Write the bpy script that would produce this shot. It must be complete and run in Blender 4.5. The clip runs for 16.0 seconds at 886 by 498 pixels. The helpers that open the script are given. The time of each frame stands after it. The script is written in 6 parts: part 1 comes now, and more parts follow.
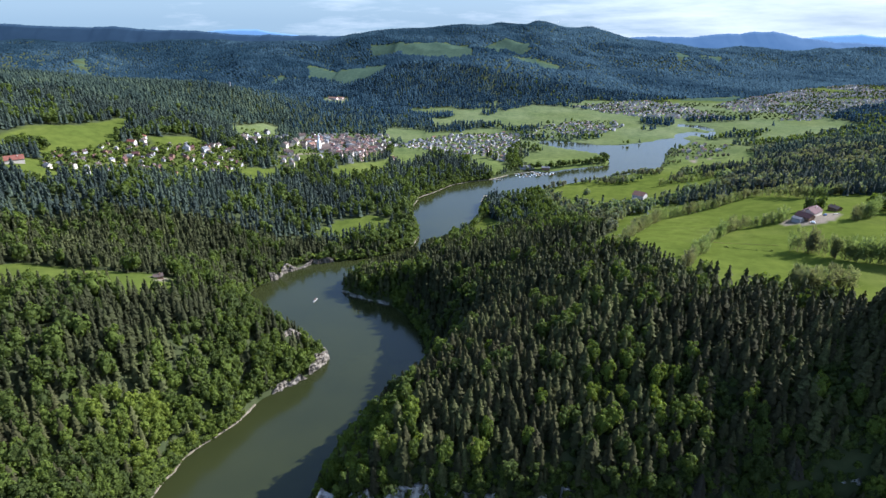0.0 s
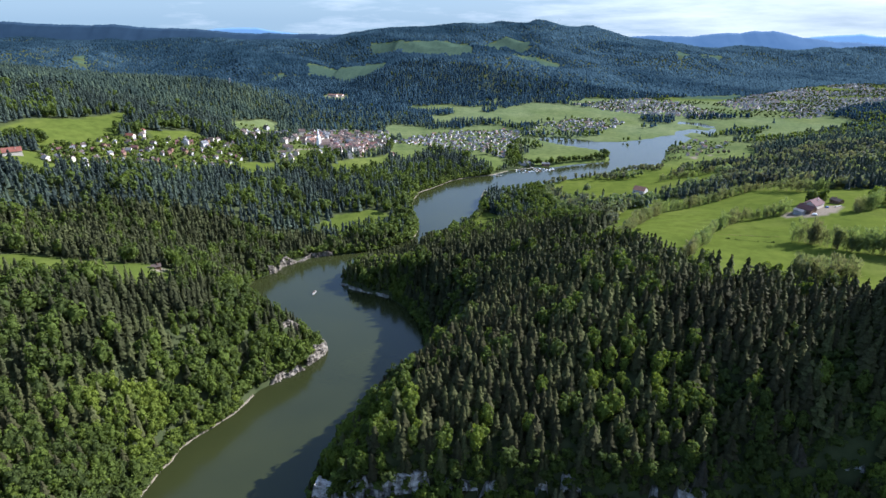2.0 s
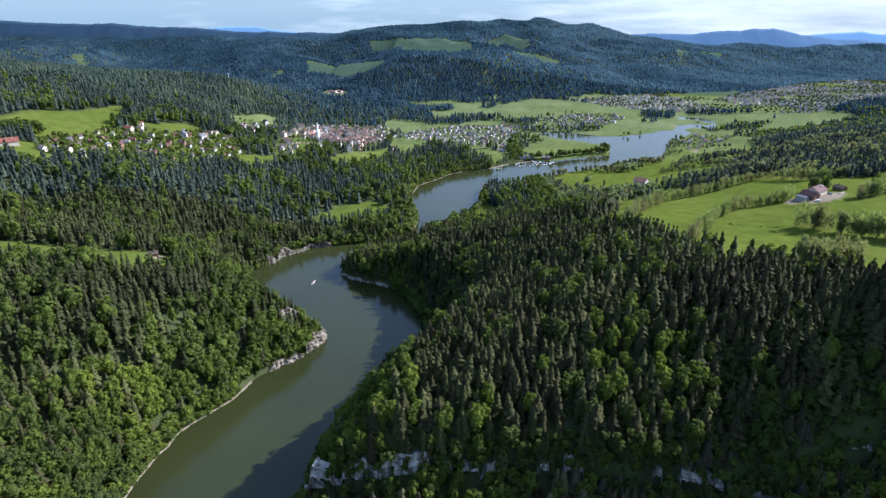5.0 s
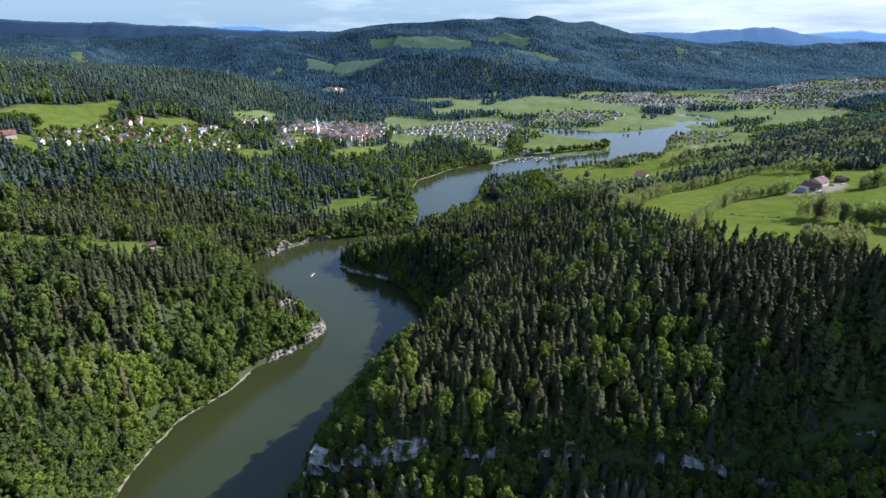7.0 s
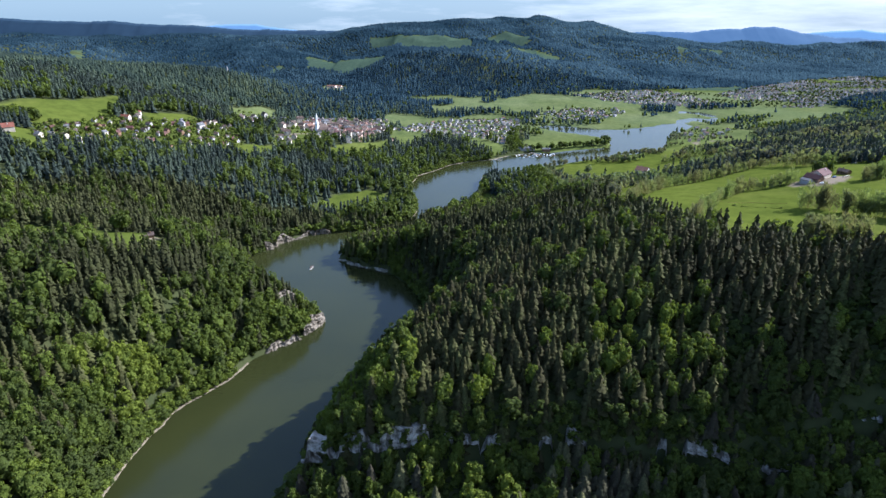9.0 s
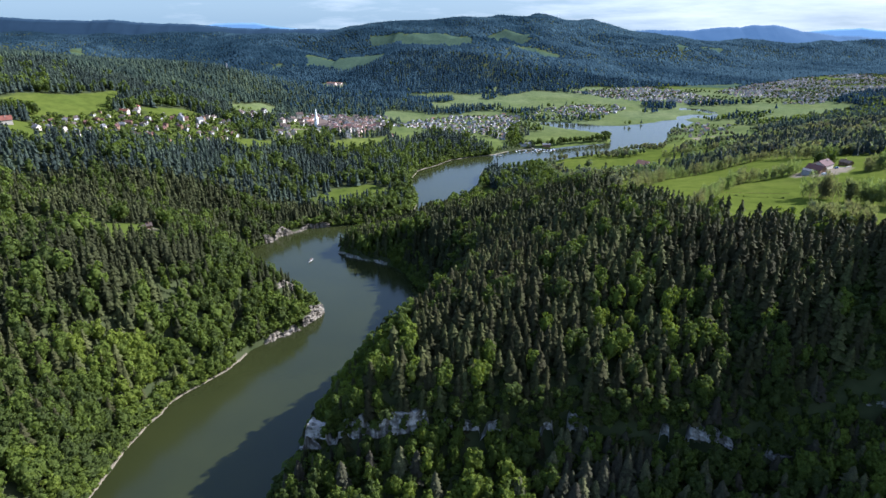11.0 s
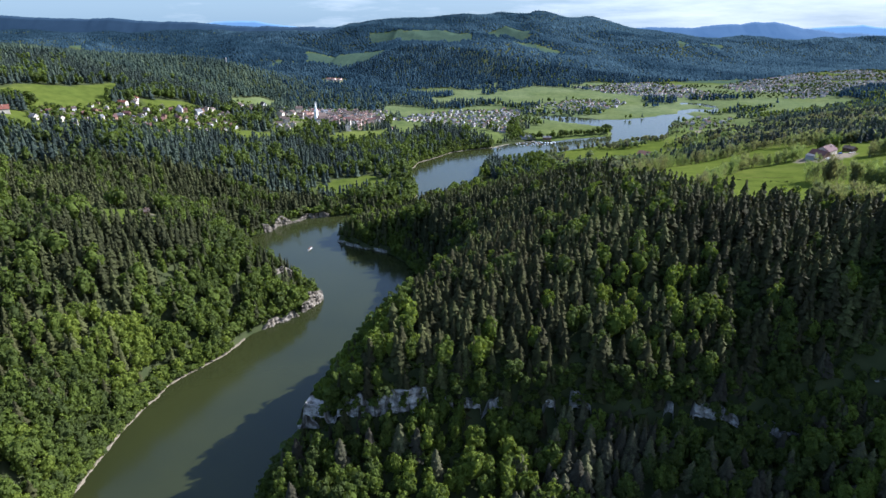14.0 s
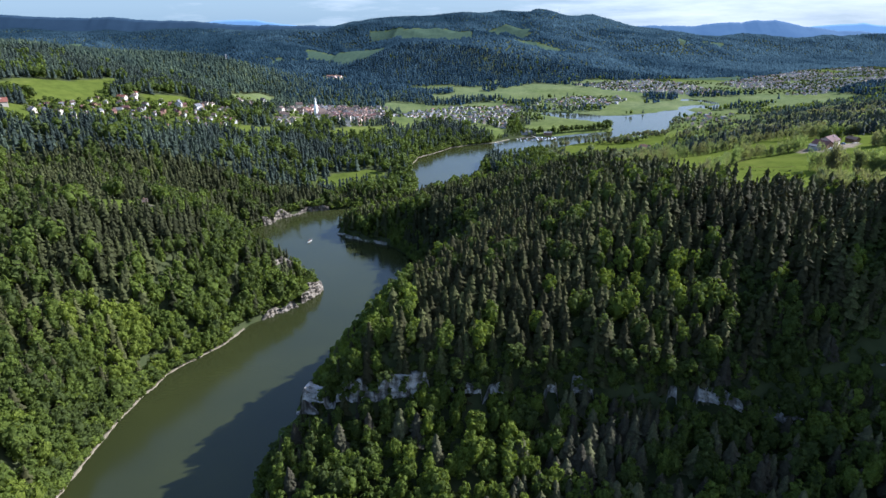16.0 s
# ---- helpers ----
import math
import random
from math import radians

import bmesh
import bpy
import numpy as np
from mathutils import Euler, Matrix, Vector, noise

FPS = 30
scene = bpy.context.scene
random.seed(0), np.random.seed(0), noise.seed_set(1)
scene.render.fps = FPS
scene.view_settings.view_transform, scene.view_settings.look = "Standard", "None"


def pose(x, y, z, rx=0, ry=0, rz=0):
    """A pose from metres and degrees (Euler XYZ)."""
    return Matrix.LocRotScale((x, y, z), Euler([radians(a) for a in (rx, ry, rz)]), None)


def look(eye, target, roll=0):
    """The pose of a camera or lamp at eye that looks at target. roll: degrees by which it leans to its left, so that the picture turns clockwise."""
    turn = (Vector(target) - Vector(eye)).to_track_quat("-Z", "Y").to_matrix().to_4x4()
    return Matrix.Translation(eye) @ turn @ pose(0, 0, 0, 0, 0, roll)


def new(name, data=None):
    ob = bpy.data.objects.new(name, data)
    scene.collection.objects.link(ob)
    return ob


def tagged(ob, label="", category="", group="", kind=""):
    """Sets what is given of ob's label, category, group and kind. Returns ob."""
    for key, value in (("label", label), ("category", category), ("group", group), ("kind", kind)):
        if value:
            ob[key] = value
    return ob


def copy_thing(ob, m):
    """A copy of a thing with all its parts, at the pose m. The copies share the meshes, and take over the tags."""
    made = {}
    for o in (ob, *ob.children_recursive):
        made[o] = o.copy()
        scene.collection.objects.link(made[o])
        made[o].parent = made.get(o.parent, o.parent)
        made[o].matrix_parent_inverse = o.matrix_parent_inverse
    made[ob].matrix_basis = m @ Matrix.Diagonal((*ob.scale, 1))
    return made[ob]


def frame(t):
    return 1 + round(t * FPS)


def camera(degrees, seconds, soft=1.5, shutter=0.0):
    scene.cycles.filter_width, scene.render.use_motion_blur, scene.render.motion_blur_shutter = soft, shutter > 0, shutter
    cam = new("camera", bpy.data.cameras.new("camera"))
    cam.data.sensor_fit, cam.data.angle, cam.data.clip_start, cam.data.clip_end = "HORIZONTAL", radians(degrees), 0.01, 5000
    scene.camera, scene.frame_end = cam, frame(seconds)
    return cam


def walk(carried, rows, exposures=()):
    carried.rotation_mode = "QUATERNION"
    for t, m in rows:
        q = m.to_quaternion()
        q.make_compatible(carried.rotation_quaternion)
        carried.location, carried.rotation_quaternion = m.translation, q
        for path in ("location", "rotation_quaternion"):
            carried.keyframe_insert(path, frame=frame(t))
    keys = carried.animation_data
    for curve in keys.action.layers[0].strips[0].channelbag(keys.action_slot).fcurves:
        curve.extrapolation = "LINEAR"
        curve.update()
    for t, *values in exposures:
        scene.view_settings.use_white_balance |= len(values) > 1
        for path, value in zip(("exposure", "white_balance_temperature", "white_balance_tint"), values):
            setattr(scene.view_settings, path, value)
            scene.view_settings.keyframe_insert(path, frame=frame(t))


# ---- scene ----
# ---------------------------------------------------------------- camera
cam = camera(75.6, 16.0, soft=1.5)
METRES, EYE, TILT, LEAN, TURN = 80.0, 328.5, -21.9, 0.0, 0.0
ROWS = [
    (0.0, 0.0, 0.0, 0.0, 0.0, 0.0, -0.0),
    (0.5, -0.0002, 0.012, -0.029, -0.02, -0.0, -0.05),
    (1.0, -0.0005, 0.023, -0.0577, -0.03, -0.01, -0.11),
    (1.5, 0.0002, 0.0342, -0.0868, -0.04, -0.02, -0.08),
    (2.0, 0.0001, 0.046, -0.1157, -0.03, -0.0, -0.11),
    (2.5, 0.0007, 0.0578, -0.1447, -0.04, 0.01, -0.09),
    (3.0, 0.0006, 0.0694, -0.1743, -0.01, 0.01, -0.06),
    (3.5, 0.0007, 0.0809, -0.2028, -0.03, 0.02, -0.01),
    (4.0, 0.0011, 0.0928, -0.2316, -0.02, 0.02, -0.01),
    (6.5, 0.0006, 0.1523, -0.3774, -0.06, -0.0, 0.04),
    (7.0, 0.0007, 0.1636, -0.4062, -0.06, -0.0, 0.02),
    (7.5, 0.0006, 0.1753, -0.4358, -0.05, 0.03, -0.01),
    (8.0, 0.0015, 0.1882, -0.4646, -0.05, 0.02, -0.02),
    (8.5, 0.0012, 0.2004, -0.4943, -0.05, 0.04, -0.04),
    (9.0, 0.0008, 0.2118, -0.5236, -0.06, 0.05, -0.02),
    (11.5, 0.0039, 0.2683, -0.6668, -0.03, 0.02, 0.06),
    (12.0, 0.0034, 0.2808, -0.6955, -0.03, -0.01, 0.12),
    (12.5, 0.0037, 0.2929, -0.7252, -0.03, -0.02, 0.12),
    (13.0, 0.0034, 0.3033, -0.7542, -0.05, -0.04, 0.12),
    (13.5, 0.0039, 0.3145, -0.783, -0.03, -0.01, 0.07),
    (14.0, 0.0038, 0.3263, -0.8118, -0.02, -0.01, 0.11),
    (14.5, 0.0037, 0.3381, -0.8409, -0.02, -0.01, 0.17),
    (15.0, 0.0046, 0.3497, -0.8695, 0.02, -0.02, 0.17),
    (15.5, 0.0049, 0.3618, -0.8986, 0.04, -0.02, 0.19),
    (16.0, 0.0052, 0.3737, -0.9273, 0.03, -0.02, 0.18),
]
walk(cam, [(t, pose(0, 0, EYE, TILT, LEAN, TURN) @ pose(METRES * x, METRES * y, METRES * z, 90 + pitch, roll, yaw)) for t, x, y, z, yaw, pitch, roll in ROWS],
     exposures=[(0.0, 1.90, 5130, 20), (16.0, 1.86, 5130, 20)])

# ---------------------------------------------------------------- light
SUN_FROM = Vector((0.94, 0.34, 0.0)).normalized()
SUN_UP = 36.2
sun_dir = Vector((SUN_FROM.x * math.cos(radians(SUN_UP)), SUN_FROM.y * math.cos(radians(SUN_UP)), math.sin(radians(SUN_UP))))
sun = new("sun", bpy.data.lights.new("sun", "SUN"))
sun.data.energy, sun.data.angle, sun.data.color = 4.2, radians(0.6), (1.0, 0.91, 0.74)
sun.matrix_world = look((0, 0, 900), Vector((0, 0, 900)) - sun_dir)

world = bpy.data.worlds.new("sky")
scene.world = world
world.use_nodes = True
wn, wl = world.node_tree.nodes, world.node_tree.links
sky = wn.new("ShaderNodeTexSky")
sky.sky_type, sky.sun_disc = "NISHITA", False
sky.sun_elevation, sky.sun_rotation = radians(SUN_UP), math.atan2(SUN_FROM.x, SUN_FROM.y)
sky.altitude, sky.air_density, sky.dust_density, sky.ozone_density = 900, 1.0, 2.0, 0.7
where = wn.new("ShaderNodeTexCoord")
stretch = wn.new("ShaderNodeMapping")
stretch.inputs["Scale"].default_value = (2.6, 2.6, 20.0)
cirrus = wn.new("ShaderNodeTexNoise")
cirrus.inputs["Scale"].default_value, cirrus.inputs["Detail"].default_value, cirrus.inputs["Roughness"].default_value = 1.6, 7, 0.62
gate = wn.new("ShaderNodeValToRGB")
gate.color_ramp.elements[0].position, gate.color_ramp.elements[1].position = 0.46, 0.92
gate.color_ramp.elements[1].color = (0.8, 0.8, 0.8, 1)
cloud_mix = wn.new("ShaderNodeMixRGB")
cloud_mix.inputs[2].default_value = (2.7, 2.66, 2.32, 1)
veil = wn.new("ShaderNodeMixRGB")
veil.inputs[2].default_value = (0.68, 0.94, 0.99, 1)
wl.new(where.outputs["Generated"], stretch.inputs["Vector"])
wl.new(stretch.outputs[0], cirrus.inputs["Vector"])
aside = wn.new("ShaderNodeSeparateXYZ")
wl.new(where.outputs["Generated"], aside.inputs[0])
toward = wn.new("ShaderNodeMath")
toward.operation, toward.inputs[1].default_value = "MULTIPLY_ADD", 0.28
wl.new(aside.outputs[0], toward.inputs[0])
lift = wn.new("ShaderNodeMapRange")
lift.inputs["From Min"].default_value, lift.inputs["From Max"].default_value = 0.05, 0.6
lift.inputs["To Min"].default_value, lift.inputs["To Max"].default_value = 0.93, 0.50
wl.new(aside.outputs[2], lift.inputs["Value"])
wl.new(lift.outputs[0], veil.inputs[0])
wl.new(cirrus.outputs["Fac"], toward.inputs[2])
wl.new(toward.outputs[0], gate.inputs[0])
wl.new(gate.outputs[0], cloud_mix.inputs[0])
wl.new(sky.outputs[0], veil.inputs[1])
wl.new(veil.outputs[0], cloud_mix.inputs[1])
wl.new(cloud_mix.outputs[0], wn["Background"].inputs[0])
wn["Background"].inputs[1].default_value = 0.15

# -- land begins
# ---------------------------------------------------------------- the lie of the land
# The shore of the gorge and the lake, up one bank and down the other.
SHORE_WEST = [(-196, -500), (-205, 0), (-214, 160), (-217, 245), (-218, 315), (-208, 368), (-182, 406), (-170, 440), (-146, 466), (-133, 481),
              (-121, 510), (-139, 528), (-178, 560), (-222, 610), (-250, 655), (-247, 680), (-231, 699), (-219, 725), (-188, 758), (-120, 779),
              (-88, 792), (-48, 826), (-41, 870), (-44, 912), (-57, 975), (-58, 1030), (-48, 1091), (-16, 1131), (19, 1183), (57, 1210), (107, 1229)]
SHORE_NORTH = [(150, 1268), (199, 1305), (231, 1297), (265, 1305), (303, 1327), (347, 1344), (403, 1361), (416, 1409), (412, 1493), (375, 1528),
               (335, 1557), (303, 1595), (269, 1635), (289, 1659), (331, 1659), (397, 1627), (438, 1595), (501, 1595), (596, 1643), (644, 1685), (705, 1712)]
SHORE_EAST = [(722, 1660), (693, 1619), (632, 1543), (576, 1473), (556, 1405), (512, 1332), (450, 1292), (400, 1256), (342, 1222), (282, 1186),
              (212, 1140), (150, 1106), (94, 1074), (76, 1046), (71, 1001), (62, 958), (42, 900), (16, 846), (-12, 800), (-56, 748),
              (-112, 716), (-133, 690), (-130, 670), (-117, 655), (-66, 631), (-43, 602), (-25, 562), (-16, 527), (-18, 480), (-46, 430),
              (-78, 385), (-92, 340), (-96, 300), (-104, 262), (-104, 230), (-70, 196), (-20, 165), (-60, -500)]
PONDS = [(692, 1711), (725, 1774), (792, 1803), (819, 1774), (846, 1813), (828, 1868), (776, 1911), (801, 1949), (862, 1905), (869, 1833), (828, 1746), (789, 1719), (755, 1746), (707, 1702)]
SHORE = SHORE_WEST + SHORE_NORTH + SHORE_EAST

# Spurs, terraces and hollows: place and height of the ground.
# Heights round (350, 315) form an unseen ridge, raised to shade the near bank.
EAST_RIDGE = [(-75, 266, 44), (-45, 268, 58), (13, 271, 60), (80, 271, 58), (143, 264, 58), (195, 262, 58), (56, 245, 28), (-30, 215, 10), (60, 205, 14),
              (160, 205, 14), (260, 215, 48), (-48, 290, 77), (28, 292, 77), (72, 299, 86), (125, 300, 90), (190, 309, 114), (222, 285, 100), (150, 330, 110),
              (270, 345, 130), (129, 351, 112), (66, 387, 102), (28, 386, 90), (97, 425, 114), (176, 402, 129), (218, 410, 124), (289, 395, 125), (345, 385, 127), (400, 425, 125), (470, 450, 128), (400, 322, 180), (335, 258, 172),
              (54, 524, 76), (165, 603, 97), (4, 533, 44), (-16, 650, 40), (28, 715, 37)]
EAST_FARMLAND_AND_SHADE_RIDGE = [(-62, 704, 14), (-105, 685, 9), (246, 740, 72), (276, 525, 113), (309, 545, 112), (418, 620, 120), (366, 494, 120), (370, 706, 90),
                 (493, 809, 92), (496, 680, 116), (655, 989, 78), (826, 1125, 78), (150, 1060, 10), (701, 1364, 14), (346, 845, 62), (337, 953, 38),
                 (1290, 1742, 18), (600, 560, 135), (800, 800, 110), (560, 1250, 20), (1050, 1300, 70), (450, 1150, 26), (900, 1600, 12), (700, 350, 215), (430, 225, 215), (390, 130, 175), (300, 288, 175), (305, 228, 118), (352, 315, 262), (312, 308, 215), (322, 340, 152), (375, 350, 160), (560, 300, 225), (330, 60, 90), (600, 0, 180), (82, 930, 4), (112, 905, 11), (62, 845, 12), (100, 1000, 5)]
WEST_HILL = [(-310, 392, 102), (-281, 408, 87), (-256, 423, 71), (-204, 491, 56), (-166, 498, 30), (-171, 460, 25), (-203, 412, 29), (-289, 357, 79),
             (-231, 438, 68), (-250, 378, 50), (-256, 300, 34), (-297, 542, 82), (-404, 525, 92), (-390, 400, 114), (-340, 300, 80), (-300, 200, 50),
             (-420, 200, 95), (-500, 450, 110), (-510, 683, 112), (-439, 685, 96), (-463, 650, 84), (-375, 684, 70), (-366, 741, 84), (-300, 80, 50), (-700, 300, 130)]
WEST_TERRACE = [(-311, 800, 67), (-261, 757, 30), (-194, 1194, 34), (-230, 1278, 44), (-298, 1373, 36), (-161, 853, 8), (-428, 889, 82), (-116, 1118, 14),
                (-185, 793, 6), (-280, 698, 28), (-282, 986, 48), (-130, 920, 17), (-590, 788, 139), (-645, 1148, 140), (-615, 1152, 141), (-699, 1001, 158),
                (-540, 960, 108), (-456, 1025, 98), (-628, 1744, 132), (-534, 1785, 95), (-474, 1413, 55), (24, 1507, 6), (-98, 1147, 9), (-850, 1300, 190), (-1000, 900, 200)]
VALLEY = [(-150, 1818, 8), (72, 2042, 14), (370, 2300, 18), (745, 2442, 15), (1208, 2699, 15), (1688, 2859, 15), (2179, 2933, 18), (-377, 1712, 20),
          (600, 2000, 6), (1100, 2200, 8), (1600, 2400, 12), (350, 1900, 12), (-1052, 2523, 35), (-1329, 2368, 53), (2800, 3000, 40), (1500, 1900, 40), (2300, 2200, 80)]
HILLS_WEST = [(-3297, 4522, 183), (-2876, 4514, 163), (-2456, 4517, 171), (-1825, 4520, 179), (-1278, 4519, 175), (-838, 4410, 171), (-2542, 3678, 93), (-2080, 3793, 113),
              (-1580, 3463, 94), (-1260, 3678, 93), (-1905, 3032, 96), (-1374, 2703, 82), (-1009, 2433, 60), (-782, 2701, 77), (-1417, 1981, 162), (-1192, 1970, 136),
              (-3300, 4950, 90), (-2450, 4950, 80), (-1600, 4950, 80), (-900, 4950, 90), (-1150, 2250, 40)]
HILLS_MID = [(-257, 2602, 98), (-165, 2725, 137), (-64, 2839, 152), (176, 2841, 157), (316, 2892, 148), (470, 2817, 97), (-183, 2253, 35), (36, 2364, 43), (228, 2467, 30), (-370, 2701, 77),
             (-518, 2813, 87), (-340, 3484, 149), (52, 3489, 161), (-70, 3111, 152), (506, 3703, 157), (514, 3095, 119), (-446, 2450, 44), (-60, 2080, 12), (120, 2240, 16), (790, 3128, 66), (1050, 3013, 48), (1258, 2950, 27)]
HILLS_EAST = [(1749, 4503, 136), (2086, 4500, 128), (2380, 4500, 128), (2800, 4494, 113), (3297, 4497, 121), (2016, 3760, 30), (2372, 3756, 22), (2870, 3874, 46),
              (1800, 4950, 40), (2500, 4950, 30), (3300, 4950, 30)]
CREST = [(-665, 4372, 211), (-537, 4323, 223), (-337, 4333, 249), (68, 4613, 276), (505, 4724, 283), (819, 4782, 295), (1145, 4659, 255), (1355, 4472, 192),
         (1412, 4132, 152), (1523, 3901, 113), (1648, 3672, 80), (1634, 3325, 19), (500, 5300, 150)]
SPOTS = np.array(EAST_RIDGE + EAST_FARMLAND_AND_SHADE_RIDGE + WEST_HILL + WEST_TERRACE + VALLEY + HILLS_WEST + HILLS_MID + HILLS_EAST + CREST, float)
SOFT = 14.0


def spread(ax, ay, bx, by):
    return np.sqrt((ax - bx) ** 2 + (ay - by) ** 2 + SOFT ** 2)


_k = spread(SPOTS[:, None, 0], SPOTS[:, None, 1], SPOTS[None, :, 0], SPOTS[None, :, 1])
_n = len(SPOTS)
_a = np.zeros((_n + 1, _n + 1))
_a[:_n, :_n] = _k - 6.0 * np.eye(_n)
_a[_n, :_n] = _a[:_n, _n] = 1
WEIGHTS = np.linalg.solve(_a, np.append(SPOTS[:, 2], 0))


def lattice(x, y, seed):
    """Smooth value noise from -1 to 1 on a lattice of 1 m."""
    xi, yi = np.floor(x).astype(np.int64), np.floor(y).astype(np.int64)
    u, v = x - xi, y - yi
    u, v = u * u * (3 - 2 * u), v * v * (3 - 2 * v)

    def h(i, j):
        n = (i * 374761393 + j * 668265263 + seed * 974634777) & 0x7FFFFFFF
        n = ((n ^ (n >> 13)) * 1274126177) & 0x7FFFFFFF
        return (n ^ (n >> 16)) % 65536 / 32768.0 - 1
    return (h(xi, yi) * (1 - u) + h(xi + 1, yi) * u) * (1 - v) + (h(xi, yi + 1) * (1 - u) + h(xi + 1, yi + 1) * u) * v


def inside(poly, x, y):
    p = np.array(poly, float)
    q = np.roll(p, -1, 0)
    res = np.zeros(np.shape(x), bool)
    for (x0, y0), (x1, y1) in zip(p, q):
        if y0 != y1:
            res ^= ((y0 > y) != (y1 > y)) & (x < (x1 - x0) * (y - y0) / (y1 - y0) + x0)
    return res


def line_gap(line, x, y, closed=False):
    p = np.array(line, float)
    q = np.roll(p, -1, 0)
    if not closed:
        p, q = p[:-1], q[:-1]
    best = np.full(np.shape(x), 1e9)
    for (x0, y0), (x1, y1) in zip(p, q):
        dx, dy = x1 - x0, y1 - y0
        k = np.clip(((x - x0) * dx + (y - y0) * dy) / (dx * dx + dy * dy), 0, 1)
        best = np.minimum(best, (x - x0 - k * dx) ** 2 + (y - y0 - k * dy) ** 2)
    return np.sqrt(best)


def shore_gap(x, y):
    """Metres from the water's edge, negative on the water."""
    d = line_gap(SHORE, x, y, True)
    d = np.where(inside(SHORE, x, y), -d, d)
    e = line_gap(PONDS, x, y, True)
    return np.minimum(d, np.where(inside(PONDS, x, y), -e, e))


CLIFF_LINE = [(-81, 271), (-80, 267), (-45, 266), (13, 268), (80, 268), (143, 262), (195, 258), (260, 262)]


def cliff_y(x):
    return np.interp(x, [p[0] for p in CLIFF_LINE[1:]], [p[1] for p in CLIFF_LINE[1:]])


def height(x, y):
    """Height of the ground above the lake."""
    x, y = np.asarray(x, float), np.asarray(y, float)
    shape = x.shape
    x, y = x.ravel(), y.ravel()
    z = np.full(x.shape, WEIGHTS[-1])
    for (px, py, _), w in zip(SPOTS, WEIGHTS):
        z += w * spread(x, y, px, py)
    far = np.clip((np.hypot(x, y) - 900) / 2500, 0, 1)
    smooth = np.clip((x - 190) / 40, 0, 1) * np.clip((y - 420) / 40, 0, 1) * np.clip((880 - y) / 60, 0, 1)
    z += lattice(x / 37, y / 37, 1) * (1.9 - 1.4 * smooth) + lattice(x / 13, y / 13, 2) * 0.5
    z += far * ((0.45 - np.abs(lattice(x / 330 + y / 900, y / 520, 3))) * 34 + lattice(x / 150, y / 190, 4) * 9) * np.clip((z - 25) / 60, 0, 1)
    folds = np.clip((y - 2350) / 600, 0, 1) * np.clip((4150 - y) / 600, 0, 1) * np.clip((z - 20) / 60, 0, 1) * np.where(x < -500, 1.0, np.clip((y - 2900) / 300, 0, 1))
    z += folds * ((0.38 - np.abs(lattice(x / 420 + y / 1500, y / 900, 14))) * 95 + (0.38 - np.abs(lattice(x / 170 + y / 700, y / 420, 15))) * 32)
    # the limestone step across the near spur
    s = y - cliff_y(x)
    w = np.clip((x + 100) / 20, 0, 1) * np.clip((280 - x) / 40, 0, 1)
    z += 30 * w * (1 / (1 + np.exp(-np.clip(s / 1.6, -30, 30))) - 1 / (1 + np.exp(-np.clip(s / 16, -30, 30))))
    z = np.maximum(z, 1.5)
    d = shore_gap(x, y)
    gorge = np.clip((1250 - y) / 250, 0, 1)
    bank = 0.5 + np.clip(d - 2.0, 0, None) * (0.35 + 0.90 * gorge)
    m = np.clip(0.5 + (bank - z) / 16, 0, 1)
    z = bank * (1 - m) + z * m - 4 * m * (1 - m)
    z = np.where(d < 0, np.maximum(d * 0.5, -8) - 0.4, np.maximum(z, 0.5 * np.clip(d / 2, 0, 1)))
    return z.reshape(shape)


# -- land ends

# ---------------------------------------------------------------- materials
def shader(name):
    m = bpy.data.materials.new(name)
    m.use_nodes = True
    return m, m.node_tree.nodes, m.node_tree.links, m.node_tree.nodes["Principled BSDF"]


def noise_node(n, l, scale, detail=4, rough=0.55, coord="Object"):
    c = n.new("ShaderNodeTexCoord")
    t = n.new("ShaderNodeTexNoise")
    t.inputs["Scale"].default_value, t.inputs["Detail"].default_value, t.inputs["Roughness"].default_value = scale, detail, rough
    l.new(c.outputs[coord], t.inputs["Vector"])
    return t


def ramp_node(n, l, fac, stops):
    r = n.new("ShaderNodeValToRGB")
    e = r.color_ramp.elements
    e[0].position, e[0].color = stops[0][0], (*stops[0][1], 1)
    e[1].position, e[1].color = stops[-1][0], (*stops[-1][1], 1)
    for p, c in stops[1:-1]:
        k = e.new(p)
        k.color = (*c, 1)
    l.new(fac, r.inputs[0])
    return r


def mixed(n, l, fac, a, b, how="MIX"):
    m = n.new("ShaderNodeMixRGB")
    m.blend_type = how
    for i, v in enumerate((fac, a, b)):
        if isinstance(v, (int, float)):
            m.inputs[i].default_value = v
        elif isinstance(v, tuple):
            m.inputs[i].default_value = (*v, 1)
        else:
            l.new(v, m.inputs[i])
    return m


def bumped(n, l, b, height_out, strength, distance):
    k = n.new("ShaderNodeBump")
    k.inputs["Strength"].default_value, k.inputs["Distance"].default_value = strength, distance
    l.new(height_out, k.inputs["Height"])
    l.new(k.outputs[0], b.inputs["Normal"])


